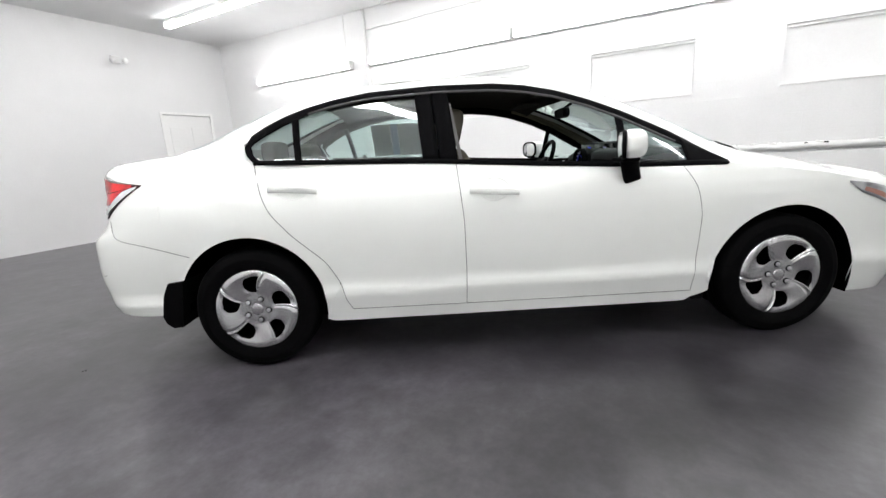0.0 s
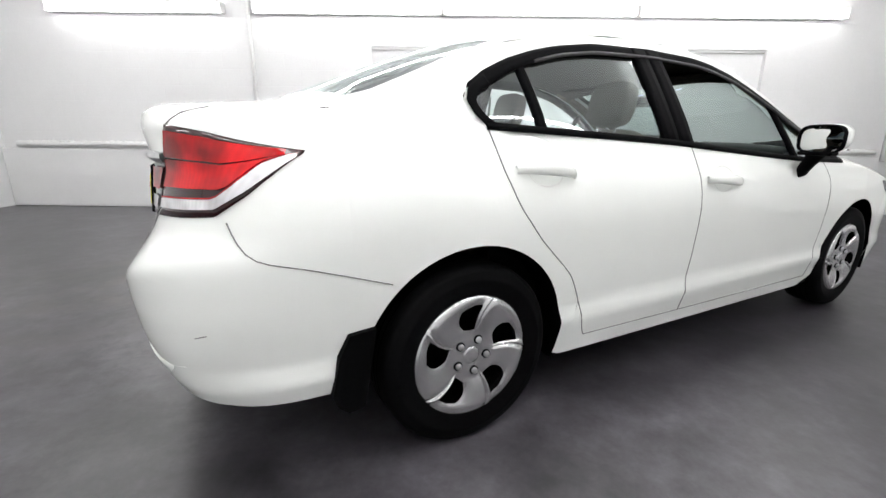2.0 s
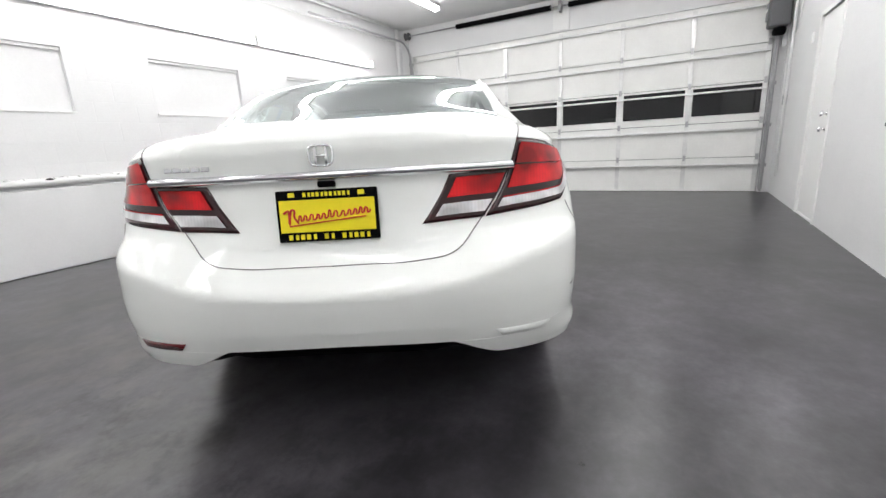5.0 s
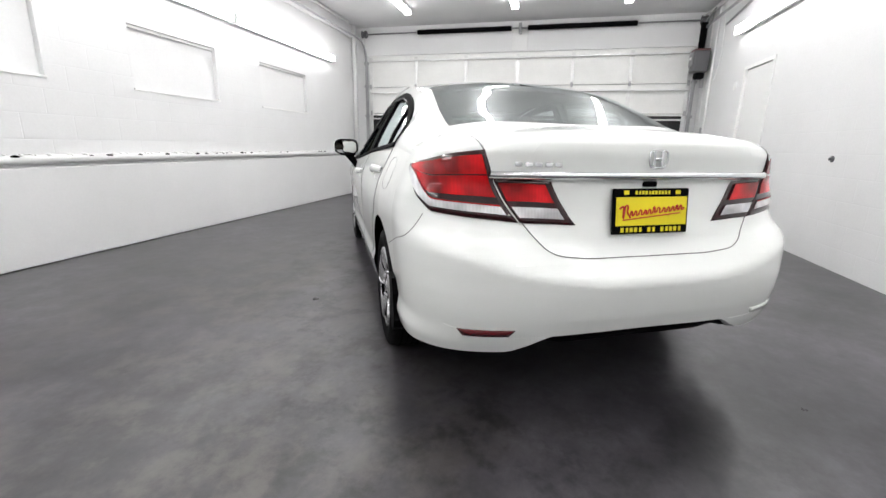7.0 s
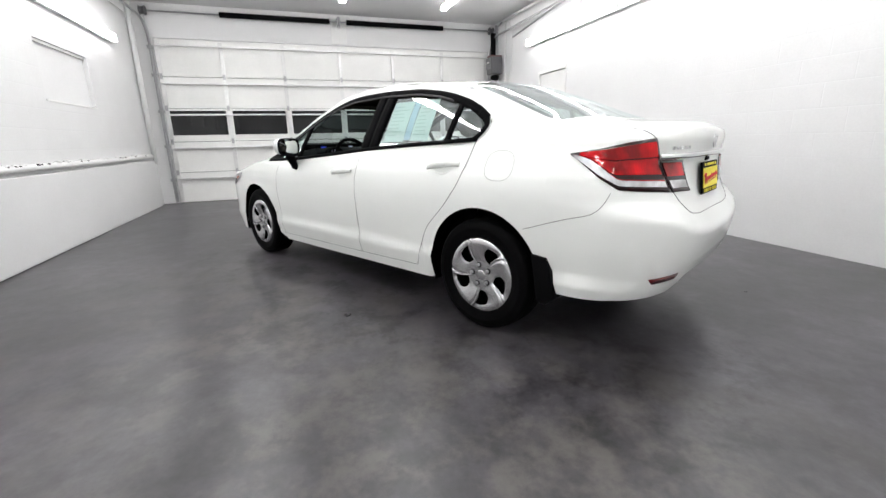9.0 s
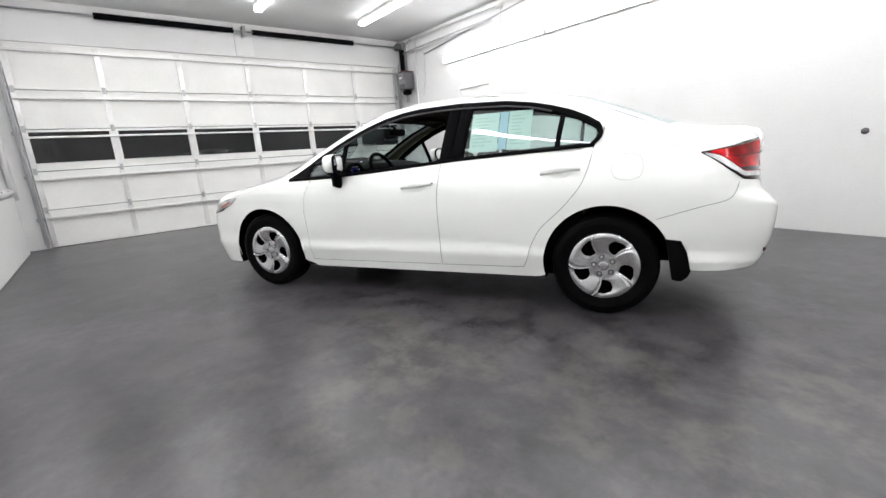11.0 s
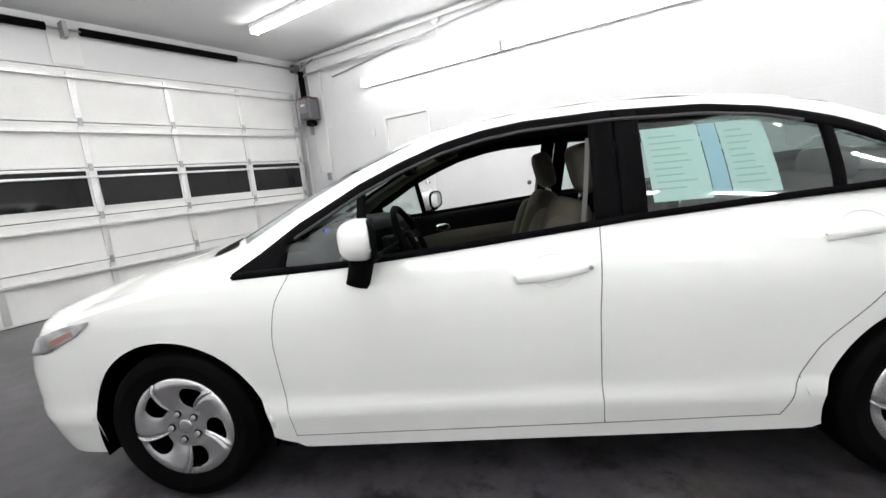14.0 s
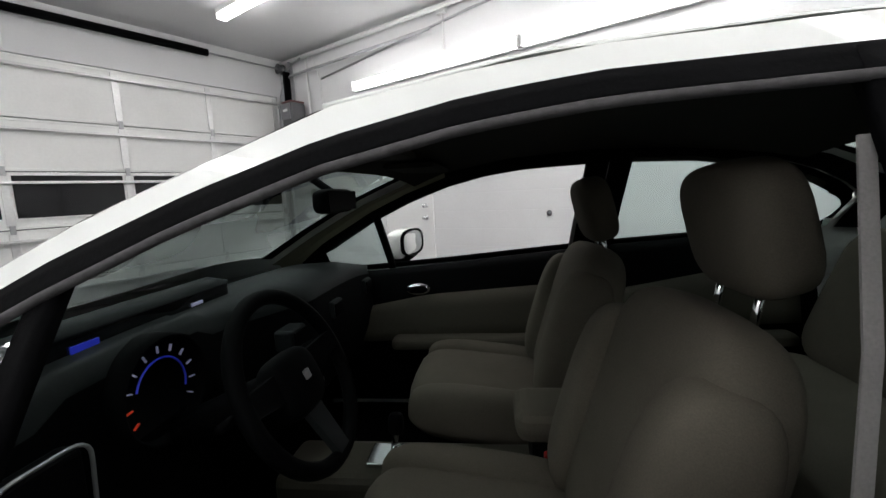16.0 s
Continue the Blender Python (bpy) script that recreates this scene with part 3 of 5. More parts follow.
# ---- lamps ----
def tube_lamp(x0, x1, y, z, dy, dz, label):
    """A batten lamp along x: housing towards (dy, dz), glowing diffuser on the other side."""
    e = empty("tube_lamp", label, "fluorescent lamp", group="tube lamps")
    if dy:
        part("housing", bx(x0, x1, min(y, y + dy * 0.05), max(y, y + dy * 0.05), z - 0.06, z + 0.06, bev=0.006), M_TRIMW, e)
        part("diffuser", bx(x0 + 0.02, x1 - 0.02, min(y - dy * 0.055, y - dy * 0.002), max(y - dy * 0.055, y - dy * 0.002), z - 0.055, z + 0.05, bev=0.02), M_LIGHTW, e, "glowing white diffuser")
    else:
        part("housing", bx(x0, x1, y - 0.065, y + 0.065, z, z + 0.05, bev=0.006), M_TRIMW, e)
        part("diffuser", bx(x0 + 0.02, x1 - 0.02, y - 0.055, y + 0.055, z - 0.055, z - 0.002, bev=0.02), M_LIGHT, e, "glowing white diffuser")
    for xe in (x0, x1):
        part("end_cap", bx(xe - 0.012, xe + 0.012, y - 0.06, y + 0.06, z - 0.062, z + 0.062, bev=0.006), M_TRIMW, e)
    return e


for x0, x1 in ((-5.95, -3.73), (-3.33, -0.95), (-0.91, 1.52), (1.56, 4.18)):
    tube_lamp(x0, x1, YN - 0.065, 2.56, 1, 0, "lit fluorescent batten on the block wall")
for x0, x1 in ((1.42, 3.80), (-1.0, 1.38), (-3.42, -1.04), (-5.84, -3.46)):
    tube_lamp(x0, x1, YS + 0.065, 2.70, -1, 0, "lit fluorescent batten on the side wall")
for y in (1.92, 0.05, -1.72):
    for x0, x1 in ((1.90, 4.30), (-0.54, 1.86), (-2.98, -0.58), (-6.2, -3.8)):
        tube_lamp(x0, x1, y, ZC - 0.053, 0, 1, "lit fluorescent batten on the ceiling")


# ---- the car: x forward, y to its left ----
CAR = pose(-0.012, 0.006, 0, 0, 0, 28.5)
car = empty("car", "white four-door sedan with front windows down, parked askew", "car", CAR)


def itp(x, table):
    xs, ys = zip(*table)
    return float(np.interp(x, xs, ys))


BELT = [(-2.3, 0.985), (-1.72, 1.0), (-1.265, 1.03), (-0.84, 1.009), (-0.4, 0.985), (0.2, 0.936), (0.6, 0.907), (1.03, 0.893), (1.2, 0.872), (1.5, 0.82), (1.72, 0.77), (2.3, 0.70)]
RAILZ = [(-1.72, 1.075), (-1.55, 1.1201), (-1.4, 1.1876), (-1.3, 1.2349), (-1.1, 1.317), (-0.9, 1.357), (-0.6, 1.392), (-0.3, 1.4017), (0.0, 1.3867), (0.25, 1.345), (0.56, 1.222), (0.8, 1.095), (1.03, 0.955), (1.2, 0.912), (1.5, 0.855), (1.72, 0.805)]
RAILY = [(-1.72, 0.66), (-1.4, 0.645), (-1.1, 0.605), (-0.3, 0.575), (0.25, 0.585), (0.56, 0.63), (0.8, 0.685), (1.03, 0.74), (1.2, 0.745), (1.5, 0.735), (1.72, 0.715)]
DLO_T = [(1.03, 0.897), (0.92, 0.975), (0.8, 1.056), (0.56, 1.183), (0.4, 1.25), (0.24, 1.3035), (0.08, 1.3379), (-0.07, 1.3545), (-0.37, 1.3613), (-0.7, 1.3471), (-0.88, 1.3206), (-1.0, 1.2923), (-1.12, 1.2537), (-1.22, 1.2074), (-1.29, 1.1629), (-1.32, 1.116)]
SIDE = [(0.18, 0.828), (0.30, 0.852), (0.365, 0.868), (0.42, 0.856), (0.52, 0.866), (0.64, 0.874), (0.74, 0.877), (0.80, 0.872), (0.86, 0.858), (0.93, 0.828), (1.0, 0.795), (1.05, 0.77), (1.2, 0.70)]
PLAN = [(-1.72, 0.982), (-1.335, 0.996), (-0.8, 1.0), (0.8, 1.0), (1.335, 0.996), (1.72, 0.972)]
REAR = [(0.26, 2.13), (0.31, 2.20), (0.36, 2.226), (0.45, 2.262), (0.53, 2.280), (0.57, 2.286), (0.59, 2.280), (0.62, 2.258), (0.66, 2.228), (0.70, 2.206), (0.80, 2.182), (0.91, 2.172), (0.925, 2.176), (0.955, 2.186), (1.02, 2.200), (1.06, 2.196), (1.075, 2.178)]
SHELF = [(0.0, 0.12), (0.40, 0.12), (0.62, 0.085), (0.82, 0.03), (1.0, 0.0)]
NOSE = [(0.18, 2.13), (0.24, 2.18), (0.3, 2.20), (0.45, 2.235), (0.55, 2.24), (0.62, 2.22), (0.7, 2.14), (0.77, 2.04), (0.82, 1.95)]
ROOF = [(-2.2, 1.07), (-2.178, 1.0752), (-2.14, 1.098), (-2.1, 1.105), (-1.95, 1.114), (-1.8, 1.128), (-1.6, 1.2028), (-1.4, 1.2828), (-1.2, 1.354), (-1.0, 1.3997), (-0.8, 1.4231), (-0.5, 1.4423), (-0.2, 1.4447), (0.05, 1.429), (0.3, 1.392), (0.42, 1.36), (0.7, 1.24), (1.0, 1.095), (1.28, 0.965), (1.45, 0.935), (1.7, 0.885), (1.9, 0.835), (2.1, 0.775), (2.28, 0.7)]
BOW = [(-2.3, 0.0), (-2.0, 0.0), (-1.72, -0.10), (-1.62, -0.17), (-1.02, -0.02), (0.33, 0.09), (1.0, 0.27), (1.4, 0.12), (1.72, 0.0)]


def side_y(x, z):
    """Half-width of the body at station x, height z."""
    zb, zr, yr = itp(x, BELT), itp(x, RAILZ), itp(x, RAILY)
    if z <= zb:
        return itp(z, SIDE) * itp(x, PLAN)
    y0 = itp(zb, SIDE) * itp(x, PLAN)
    t = min((z - zb) / max(zr - zb, 1e-3), 1.0)
    k = itp(x, [(-1.72, 2.2), (-1.3, 1.25), (0.9, 1.05), (1.3, 2.0)])
    return y0 - (y0 - yr) * t ** k


def on_side(x, z, s, off=0.0):
    y = side_y(x, z)
    dz, dx = 0.01, 0.01
    nz = -(side_y(x, z + dz) - side_y(x, z - dz)) / (2 * dz)
    nx = -(side_y(min(x + dx, 1.72), z) - side_y(max(x - dx, -1.72), z)) / (2 * dx)
    n = Vector((nx, 1, nz)).normalized()
    p = Vector((x, y, z)) + n * off
    return Vector((p.x, p.y * s, p.z))


def end_at(a, z, s, rear=True, off=0.0):
    """The rounded end of the body: a from 0 (side) to 1 (middle)."""
    x0 = -1.72 if rear else 1.72
    w = side_y(x0, z)
    # the shelf under the boot climbs towards the lamps at the corners
    zr = z - itp(a, SHELF) * itp(z, [(0.42, 0.0), (0.49, 0.2), (0.55, 0.7), (0.60, 0.93), (0.66, 1.0), (0.72, 0.9), (0.76, 0.55), (0.79, 0.2), (0.83, 0.0)])
    d = (itp(zr, REAR) + x0) if rear else (itp(z, NOSE) - x0)
    e = 2 / (itp(z, [(0.55, 3.7), (0.75, 3.0)]) if rear else itp(z, [(0.4, 2.9), (0.7, 2.5)]))
    ph = a * math.pi / 2
    c, q = max(math.cos(ph), 0) ** e, math.sin(ph) ** e
    n = Vector(((-1 if rear else 1) * q ** 2 / max(d, .05), c ** 2 / w, 0)).normalized() if a > 0 else Vector((0, 1, 0))
    p = Vector((x0 + (-1 if rear else 1) * d * q, w * c, z)) + n * off
    return Vector((p.x, p.y * s, p.z))


def a_of(z, y=None, x=None):
    """The place on the rear end where it reaches half-width y, or station x."""
    lo, hi = 0.0, 1.0
    for _ in range(40):
        m = (lo + hi) / 2
        p = end_at(m, z, 1)
        if (p.y > y) if y is not None else (p.x > x):
            lo = m
        else:
            hi = m
    return lo


def sheet(name, rows, material, parent, label="", t=0.0, smooth=True):
    bm = bmesh.new()
    grid(bm, rows)
    weld(bm, 1e-5)
    if t:
        thick(bm, t)
    return part(name, bm, material, parent, label, smooth)


def side_patch(bottom, top, left, right, nu, nv, s, off=0.0):
    return [[on_side(q[0], q[1], s, off) for q in row] for row in coons(bottom, top, left, right, nu, nv)]


def band(upper, lower, n, s, off=0.0, nv=3):
    """A strip of the side between two curves."""
    U, D = rs(upper, n), rs(lower, n)
    return [[on_side(*(D[i] + (U[i] - D[i]) * j / (nv - 1)), s, off) for i in range(n)] for j in range(nv)]


def seam(name, pts3, parent, r=0.0018, material=None):
    bm = bmesh.new()
    tube(bm, pts3, r, 5)
    return part(name, bm, material or M_SEAM, parent, smooth=True)


def arch(cx, cz, r, a0, a1, n=26):
    return [(cx + r * math.cos(a), cz + r * math.sin(a)) for a in np.linspace(a0, a1, n)]


F_SEAM = smooth_line([(0.875, 0.262), (0.885, 0.40), (0.895, 0.66), (0.865, 0.80), (0.80, 0.902)], 24)
B_SEAM = smooth_line([(-0.27, 0.275), (-0.262, 0.45), (-0.262, 0.70), (-0.285, 0.978)], 24)
R_SEAM = smooth_line([(-0.845, 0.285), (-0.872, 0.33), (-0.888, 0.42), (-0.950, 0.54), (-1.10, 0.682), (-1.195, 0.80), (-1.235, 0.90), (-1.262, 1.03)], 36)
FARCH = [(1.715, 0.20)] + arch(1.335, 0.305, 0.370, math.radians(-12), math.radians(188), 40) + [(0.918, 0.235)]
RARCH = [(-0.985, 0.237)] + arch(-1.340, 0.322, 0.366, math.radians(-13), math.radians(188), 40) + [(-1.72, 0.29)]


def quarter_rows(s):
    """The rear quarter as rays from the wheel centre, from the arch to the panel's rim."""
    rim = np.vstack([[(-0.985, 0.237)], R_SEAM[6:], belt_line(-1.27, -1.72, 12), rs([(-1.72, 0.98), (-1.72, 0.29)], 24)])
    rim, low = rs(rim, 240), rs(RARCH, 240)
    cx, cz = -1.338, 0.322
    def polar(p):
        return np.unwrap(np.arctan2(p[:, 1] - cz, p[:, 0] - cx)), np.hypot(p[:, 0] - cx, p[:, 1] - cz)
    (ar, rr), (al, rl) = polar(rim), polar(low)
    a0, a1 = max(ar[0], al[0]), min(ar[-1], al[-1])
    out = []
    for j in range(16):
        row = []
        for a in np.linspace(a0, a1, 80):
            r0, r1 = np.interp(a, al, rl), max(np.interp(a, ar, rr), np.interp(a, al, rl))
            r = r0 + (r1 - r0) * j / 15
            row.append(on_side(cx + r * math.cos(a), cz + r * math.sin(a), s))
        out.append(row)
    return out


def belt_line(x0, x1, n=24, dz=0.0):
    return [(x, itp(x, BELT) + dz) for x in np.linspace(x0, x1, n)]


def dlo_z(x):
    return itp(x, DLO_T[::-1])


DLO_REAR = [(-1.32, 1.11), (-1.30, 1.07), (-1.265, 1.031)]
for s in (1, -1):
    side = "left" if s > 0 else "right"
    # fender
    fender = sheet("front_fender", side_patch(FARCH + [(0.88, 0.225)], belt_line(1.72, 0.80), [(1.72, 0.20), (1.72, 0.77)], np.vstack([[(0.88, 0.225)], F_SEAM]), 60, 24, s), M_PAINT, car)
    fd = sheet("front_door", side_patch(rs([F_SEAM[0], B_SEAM[0]], 3), belt_line(0.80, -0.285), F_SEAM, B_SEAM, 30, 28, s), M_PAINT, car)
    rd = sheet("rear_door", side_patch(rs([B_SEAM[0], R_SEAM[0]], 3), belt_line(-0.285, -1.262), B_SEAM, R_SEAM, 30, 28, s), M_PAINT, car)
    sheet("rocker_sill", side_patch([(0.88, 0.225), (0.85, 0.205), (-0.95, 0.222), (-0.985, 0.237)], np.vstack([[(0.875, 0.262), (-0.27, 0.275)], R_SEAM[:7]]), [(0.88, 0.225), (0.875, 0.262)], [(-0.985, 0.237), R_SEAM[6]], 60, 6, s), M_PAINT, car)
    qr = sheet("quarter_panel", quarter_rows(s), M_PAINT, car)
    seam("door_gap", [on_side(*p, s, 0.0002) for p in F_SEAM], fd, 0.0014)
    seam("door_gap", [on_side(*p, s, 0.0006) for p in B_SEAM], rd)
    seam("door_gap", [on_side(*p, s, 0.0006) for p in R_SEAM], rd)
    seam("door_gap", [on_side(*p, s, 0.0006) for p in rs([(0.875, 0.262), (-0.27, 0.275)], 16)], fd, 0.0016)
    seam("door_gap", [on_side(*p, s, 0.0006) for p in rs([(-0.27, 0.275), (-0.845, 0.285)], 16)], rd, 0.0016)
    # arch flanges and wells, their deep shade given by near-black colour
    for cx, cz, r, pts in ((1.335, 0.305, 0.370, FARCH), (-1.340, 0.322, 0.366, RARCH)):
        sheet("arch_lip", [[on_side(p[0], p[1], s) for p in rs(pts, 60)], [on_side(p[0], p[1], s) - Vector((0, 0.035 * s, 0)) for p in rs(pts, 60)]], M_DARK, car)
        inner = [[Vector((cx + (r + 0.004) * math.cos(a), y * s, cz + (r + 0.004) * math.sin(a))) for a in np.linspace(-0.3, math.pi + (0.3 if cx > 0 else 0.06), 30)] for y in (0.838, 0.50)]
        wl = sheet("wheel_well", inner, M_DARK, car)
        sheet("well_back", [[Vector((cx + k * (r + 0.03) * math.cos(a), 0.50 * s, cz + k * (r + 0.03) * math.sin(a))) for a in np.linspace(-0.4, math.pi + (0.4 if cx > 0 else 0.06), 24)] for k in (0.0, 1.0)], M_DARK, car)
    # roof rail, pillars
    LOW = DLO_T + [(-1.265, 1.031)] + belt_line(-1.33, -1.72, 10)
    HIGH = [(x, itp(x, RAILZ)) for x in (1.03, 0.92, 0.8, 0.56, 0.40, 0.24, 0.08, -0.07, -0.37, -0.70, -0.88, -1.0, -1.12, -1.22, -1.27, -1.31, -1.33)] + [(x, itp(x, RAILZ)) for x in np.linspace(-1.37, -1.72, 10)]
    rows = []
    for j in range(9):
        v = j / 8
        rows.append([on_side(l[0] + (h[0] - l[0]) * v, l[1] + (h[1] - l[1]) * v, s) for l, h in zip(LOW, HIGH)])
    rail = sheet("roof_rail", rows, M_PAINT, car)
    sheet("shoulder_join", [[on_side(x, itp(x, BELT) + dz, s, -0.004) for x in np.linspace(-1.24, -1.72, 24)] for dz in (-0.03, 0.0, 0.03)], M_PAINT, rail)
    rows = []
    for j in range(5):
        v = j / 4
        rows.append([on_side(x, itp(x, BELT) + (itp(x, RAILZ) - itp(x, BELT)) * v, s) for x in np.linspace(1.03, 1.72, 14)])
    sheet("fender_top", rows, M_PAINT, car)
    rows = []
    for j in range(5):
        v = j / 4
        rows.append([on_side(l[0] + (h[0] - l[0]) * v, l[1] + (h[1] - l[1]) * v, s) + Vector((0, -0.03 * s, -0.006)) for l, h in zip(LOW, HIGH)])
    sheet("pillar_lining", [r[5:-7] for r in rows], M_BLACK, car)
    sheet("a_pillar_lining", [r[:6] for r in rows], M_BEIGEL, car, "beige screen pillar lining")
    # window surround
    top = DLO_T[:-1]
    low = [(x, max(z - itp(x, [(-1.3, 0.05), (-0.9, 0.036), (0.3, 0.040), (0.8, 0.05), (1.03, 0.0)]), itp(x, BELT))) for x, z in top]
    trim = sheet("window_trim", band(top, low, 60, s, 0.004, 4), M_BLACK, car, "black window surround", t=0.006)
    bm = bmesh.new()
    tube(bm, [on_side(*p, s, 0.006) for p in rs(low[2:-3], 40)], 0.0065, 6)
    part("weather_strip", bm, mat("strip_rubber", (0.06, 0.058, 0.06), 0.5, spec=0.2, grain=0.2, scale=90) if "strip_rubber" not in bpy.data.materials else bpy.data.materials["strip_rubber"], trim, "grey rubber weather strip", True)
    sheet("belt_moulding", band(belt_line(1.02, -1.265, 40, 0.016), belt_line(1.02, -1.265, 40, -0.006), 50, s, 0.006, 3), M_BLACK, car, t=0.008)
    sheet("corner_trim", band(smooth_line([(-1.22, 1.197), (-1.29, 1.155), (-1.315, 1.11), (-1.30, 1.07), (-1.262, 1.031)], 24), smooth_line([(-1.21, 1.160), (-1.258, 1.138), (-1.284, 1.105), (-1.268, 1.072), (-1.225, 1.036)], 24), 24, s, 0.005, 4), M_BLACK, car, t=0.004)
    sheet("mirror_sail", band([(1.025, 0.905), (0.92, 0.972), (0.83, 1.032)], [(1.025, 0.892), (0.92, 0.897), (0.83, 0.900)], 12, s, 0.005, 6), M_BLACK, car, t=0.006)

    def pillar(name, x_top, x_bot, w, off, lab="", wt=None):
        wt = wt or w
        zt, zb = dlo_z(x_top) - 0.006, itp(x_bot, BELT)
        rows = []
        for j in range(10):
            v = j / 9
            xc_, ww = x_bot + (x_top - x_bot) * v, w + (wt - w) * v
            rows.append([on_side(xc_ + ww * k, zb + (zt - zb) * v, s, off) for k in (0.5, 0.17, -0.17, -0.5)])
        return sheet(name, rows, M_BLACK, car, lab, t=0.02)
    pillar("b_pillar", -0.345, -0.315, 0.085, 0.006, wt=0.080)
    pillar("b_pillar", -0.432, -0.402, 0.080, 0.006, wt=0.080)
    pillar("window_divider", -1.075, -1.045, 0.030, 0.003)
    pillar("window_divider", 0.555, 0.535, 0.030, 0.003)
    # glass
    def pane(x0, x1, x0t, x1t, name="side_glass"):
        rows = []
        for j in range(8):
            v = j / 7
            rows.append([on_side(a + (b - a) * v, itp(a, BELT) + (dlo_z(b) - 0.02 - itp(a, BELT)) * v, s, -0.006) for a, b in zip(np.linspace(x0, x1, 16), np.linspace(x0t, x1t, 16))])
        g = sheet(name, rows, M_GLASS, car, "green-tinted window glass")
        return g
    pane(-0.42, -1.04, -0.45, -1.07)
    pane(-1.04, -1.258, -1.07, -1.296, "quarter_glass")
    pane(0.84, 0.53, 0.84, 0.55, "front_quarter_glass")
    # door handles
    for hx, hz, dr in ((-0.112, 0.832, fd), (-1.075, 0.893, rd)):
        cup = [[on_side(hx + 0.075 * k * math.cos(a), hz + 0.010 + 0.054 * k * math.sin(a), s, -0.012 * (1 - k * k) + 0.0012) for a in np.linspace(0, 2 * math.pi, 25)] for k in (0.02, 0.3, 0.6, 0.85, 1.0)]
        # body paint in a darker copy, so the hollow's shade is in the colour
        sheet("handle_cup", cup, mat("white_paint_shaded", (0.80, 0.80, 0.78), 0.32, coat=1.0) if "white_paint_shaded" not in bpy.data.materials else bpy.data.materials["white_paint_shaded"], dr)
        bm = bmesh.new()
        n = 14
        rows = []
        for i in range(n + 1):
            u = i / n
            x = hx + 0.118 - 0.236 * u
            z = hz - 0.010 + 0.022 * u
            o = 0.003 + 0.034 * math.sin(math.pi * min(max(u, 0.0), 1.0)) ** 0.6
            rr = 0.0205 * (0.55 + 0.45 * math.sin(math.pi * (0.08 + 0.84 * u)))
            c = on_side(x, z, s, o)
            rows.append([c + Vector((0, 0.55 * rr * math.cos(a) * s, rr * math.sin(a))) for a in np.linspace(0, 2 * math.pi, 13)])
        grid(bm, rows)
        part("door_handle", weld(bm, 1e-5), M_PAINT, dr, "body-coloured pull handle", True)
        if s > 0 and dr is fd:
            bm = bmesh.new()
            lathe(bm, [(0.0, 0.006), (0.006, 0.006), (0.008, 0.0)], 12, "y", on_side(hx - 0.125, hz + 0.012, s, 0.012))
            part("key_lock", bm, M_STEEL, dr)
    # mirrors
    mir = new("door_mirror")
    mir.parent = car
    bm = bmesh.new()
    bmesh.ops.create_uvsphere(bm, u_segments=24, v_segments=16, radius=1.0)
    for v in bm.verts:
        c = v.co.copy()
        def sq(t, p):
            return math.copysign(abs(t) ** p, t)
        x = sq(c.x, 0.7) * 0.075
        if c.x < 0:
            x *= 0.55
        y = sq(c.y, 0.62) * 0.105
        z = sq(c.z, 0.62) * 0.068 * (1.0 - 0.18 * c.y)
        v.co = Vector((0.492 + x + 0.03 * c.y * -1, (0.945 + y) * s, 1.010 + z + 0.01 * c.y))
    part("mirror_cap", bm, M_PAINT, mir, "white painted mirror cap", True)
    bm = bmesh.new()
    rows = []
    for k, (sx, sz, xx) in enumerate(((1.0, 1.0, 0.0), (1.0, 1.0, -0.016), (0.90, 0.88, -0.016), (0.88, 0.86, -0.010))):
        rows.append([Vector((0.466 + xx - 0.03 * math.cos(a), (0.945 + sx * math.copysign(abs(math.cos(a)) ** 0.6, math.cos(a)) * 0.102) * s, 1.010 + sz * math.copysign(abs(math.sin(a)) ** 0.6, math.sin(a)) * 0.065)) for a in np.linspace(0, 2 * math.pi, 33)])
    grid(bm, rows)
    part("mirror_rim", weld(bm, 1e-5), M_BLACK, mir, "black mirror surround", True)
    bm = bmesh.new()
    rows = [[Vector((0.455 - 0.03 * math.cos(a) * k, (0.945 + k * 0.89 * math.copysign(abs(math.cos(a)) ** 0.6, math.cos(a)) * 0.102) * s, 1.010 + k * 0.87 * math.copysign(abs(math.sin(a)) ** 0.6, math.sin(a)) * 0.065)) for a in np.linspace(0, 2 * math.pi, 33)] for k in (0.01, 1.0)]
    grid(bm, rows)
    part("mirror_glass", weld(bm, 1e-5), M_MIRROR, mir, "mirror glass", True)
    bm = bmesh.new()
    rows = []
    for v in np.linspace(0, 1, 8):
        cx_, cy_, cz_ = 0.555 - 0.055 * v, 0.856 + 0.079 * v ** 1.2, 0.838 + 0.115 * v
        rows.append([Vector((cx_ + 0.040 * math.cos(a), (cy_ + (0.024 + 0.02 * v) * math.sin(a)) * s, cz_ + 0.012 * math.cos(a))) for a in np.linspace(0, 2 * math.pi, 17)])
    grid(bm, rows)
    part("mirror_foot", weld(bm, 1e-5), M_BLACK, mir, "black mirror foot", True)
    part("mirror_base", bx(0.445, 0.525, 0.865 if s > 0 else -1.0, 1.0 if s > 0 else -0.865, 0.936, 0.956, bev=0.009), M_BLACK, mir)
    # mud flaps
    bm = bmesh.new()
    rows = [[Vector((x, y * s, z)) for y in np.linspace(0.66, 0.842, 4)] for x, z in ((-1.68, 0.49), (-1.715, 0.41), (-1.735, 0.33), (-1.745, 0.245))]
    grid(bm, rows)
    thick(weld(bm, 1e-5), 0.022)
    part("mud_flap", bm, M_RUBBER, car, "black rear mud flap")
    bm = bmesh.new()
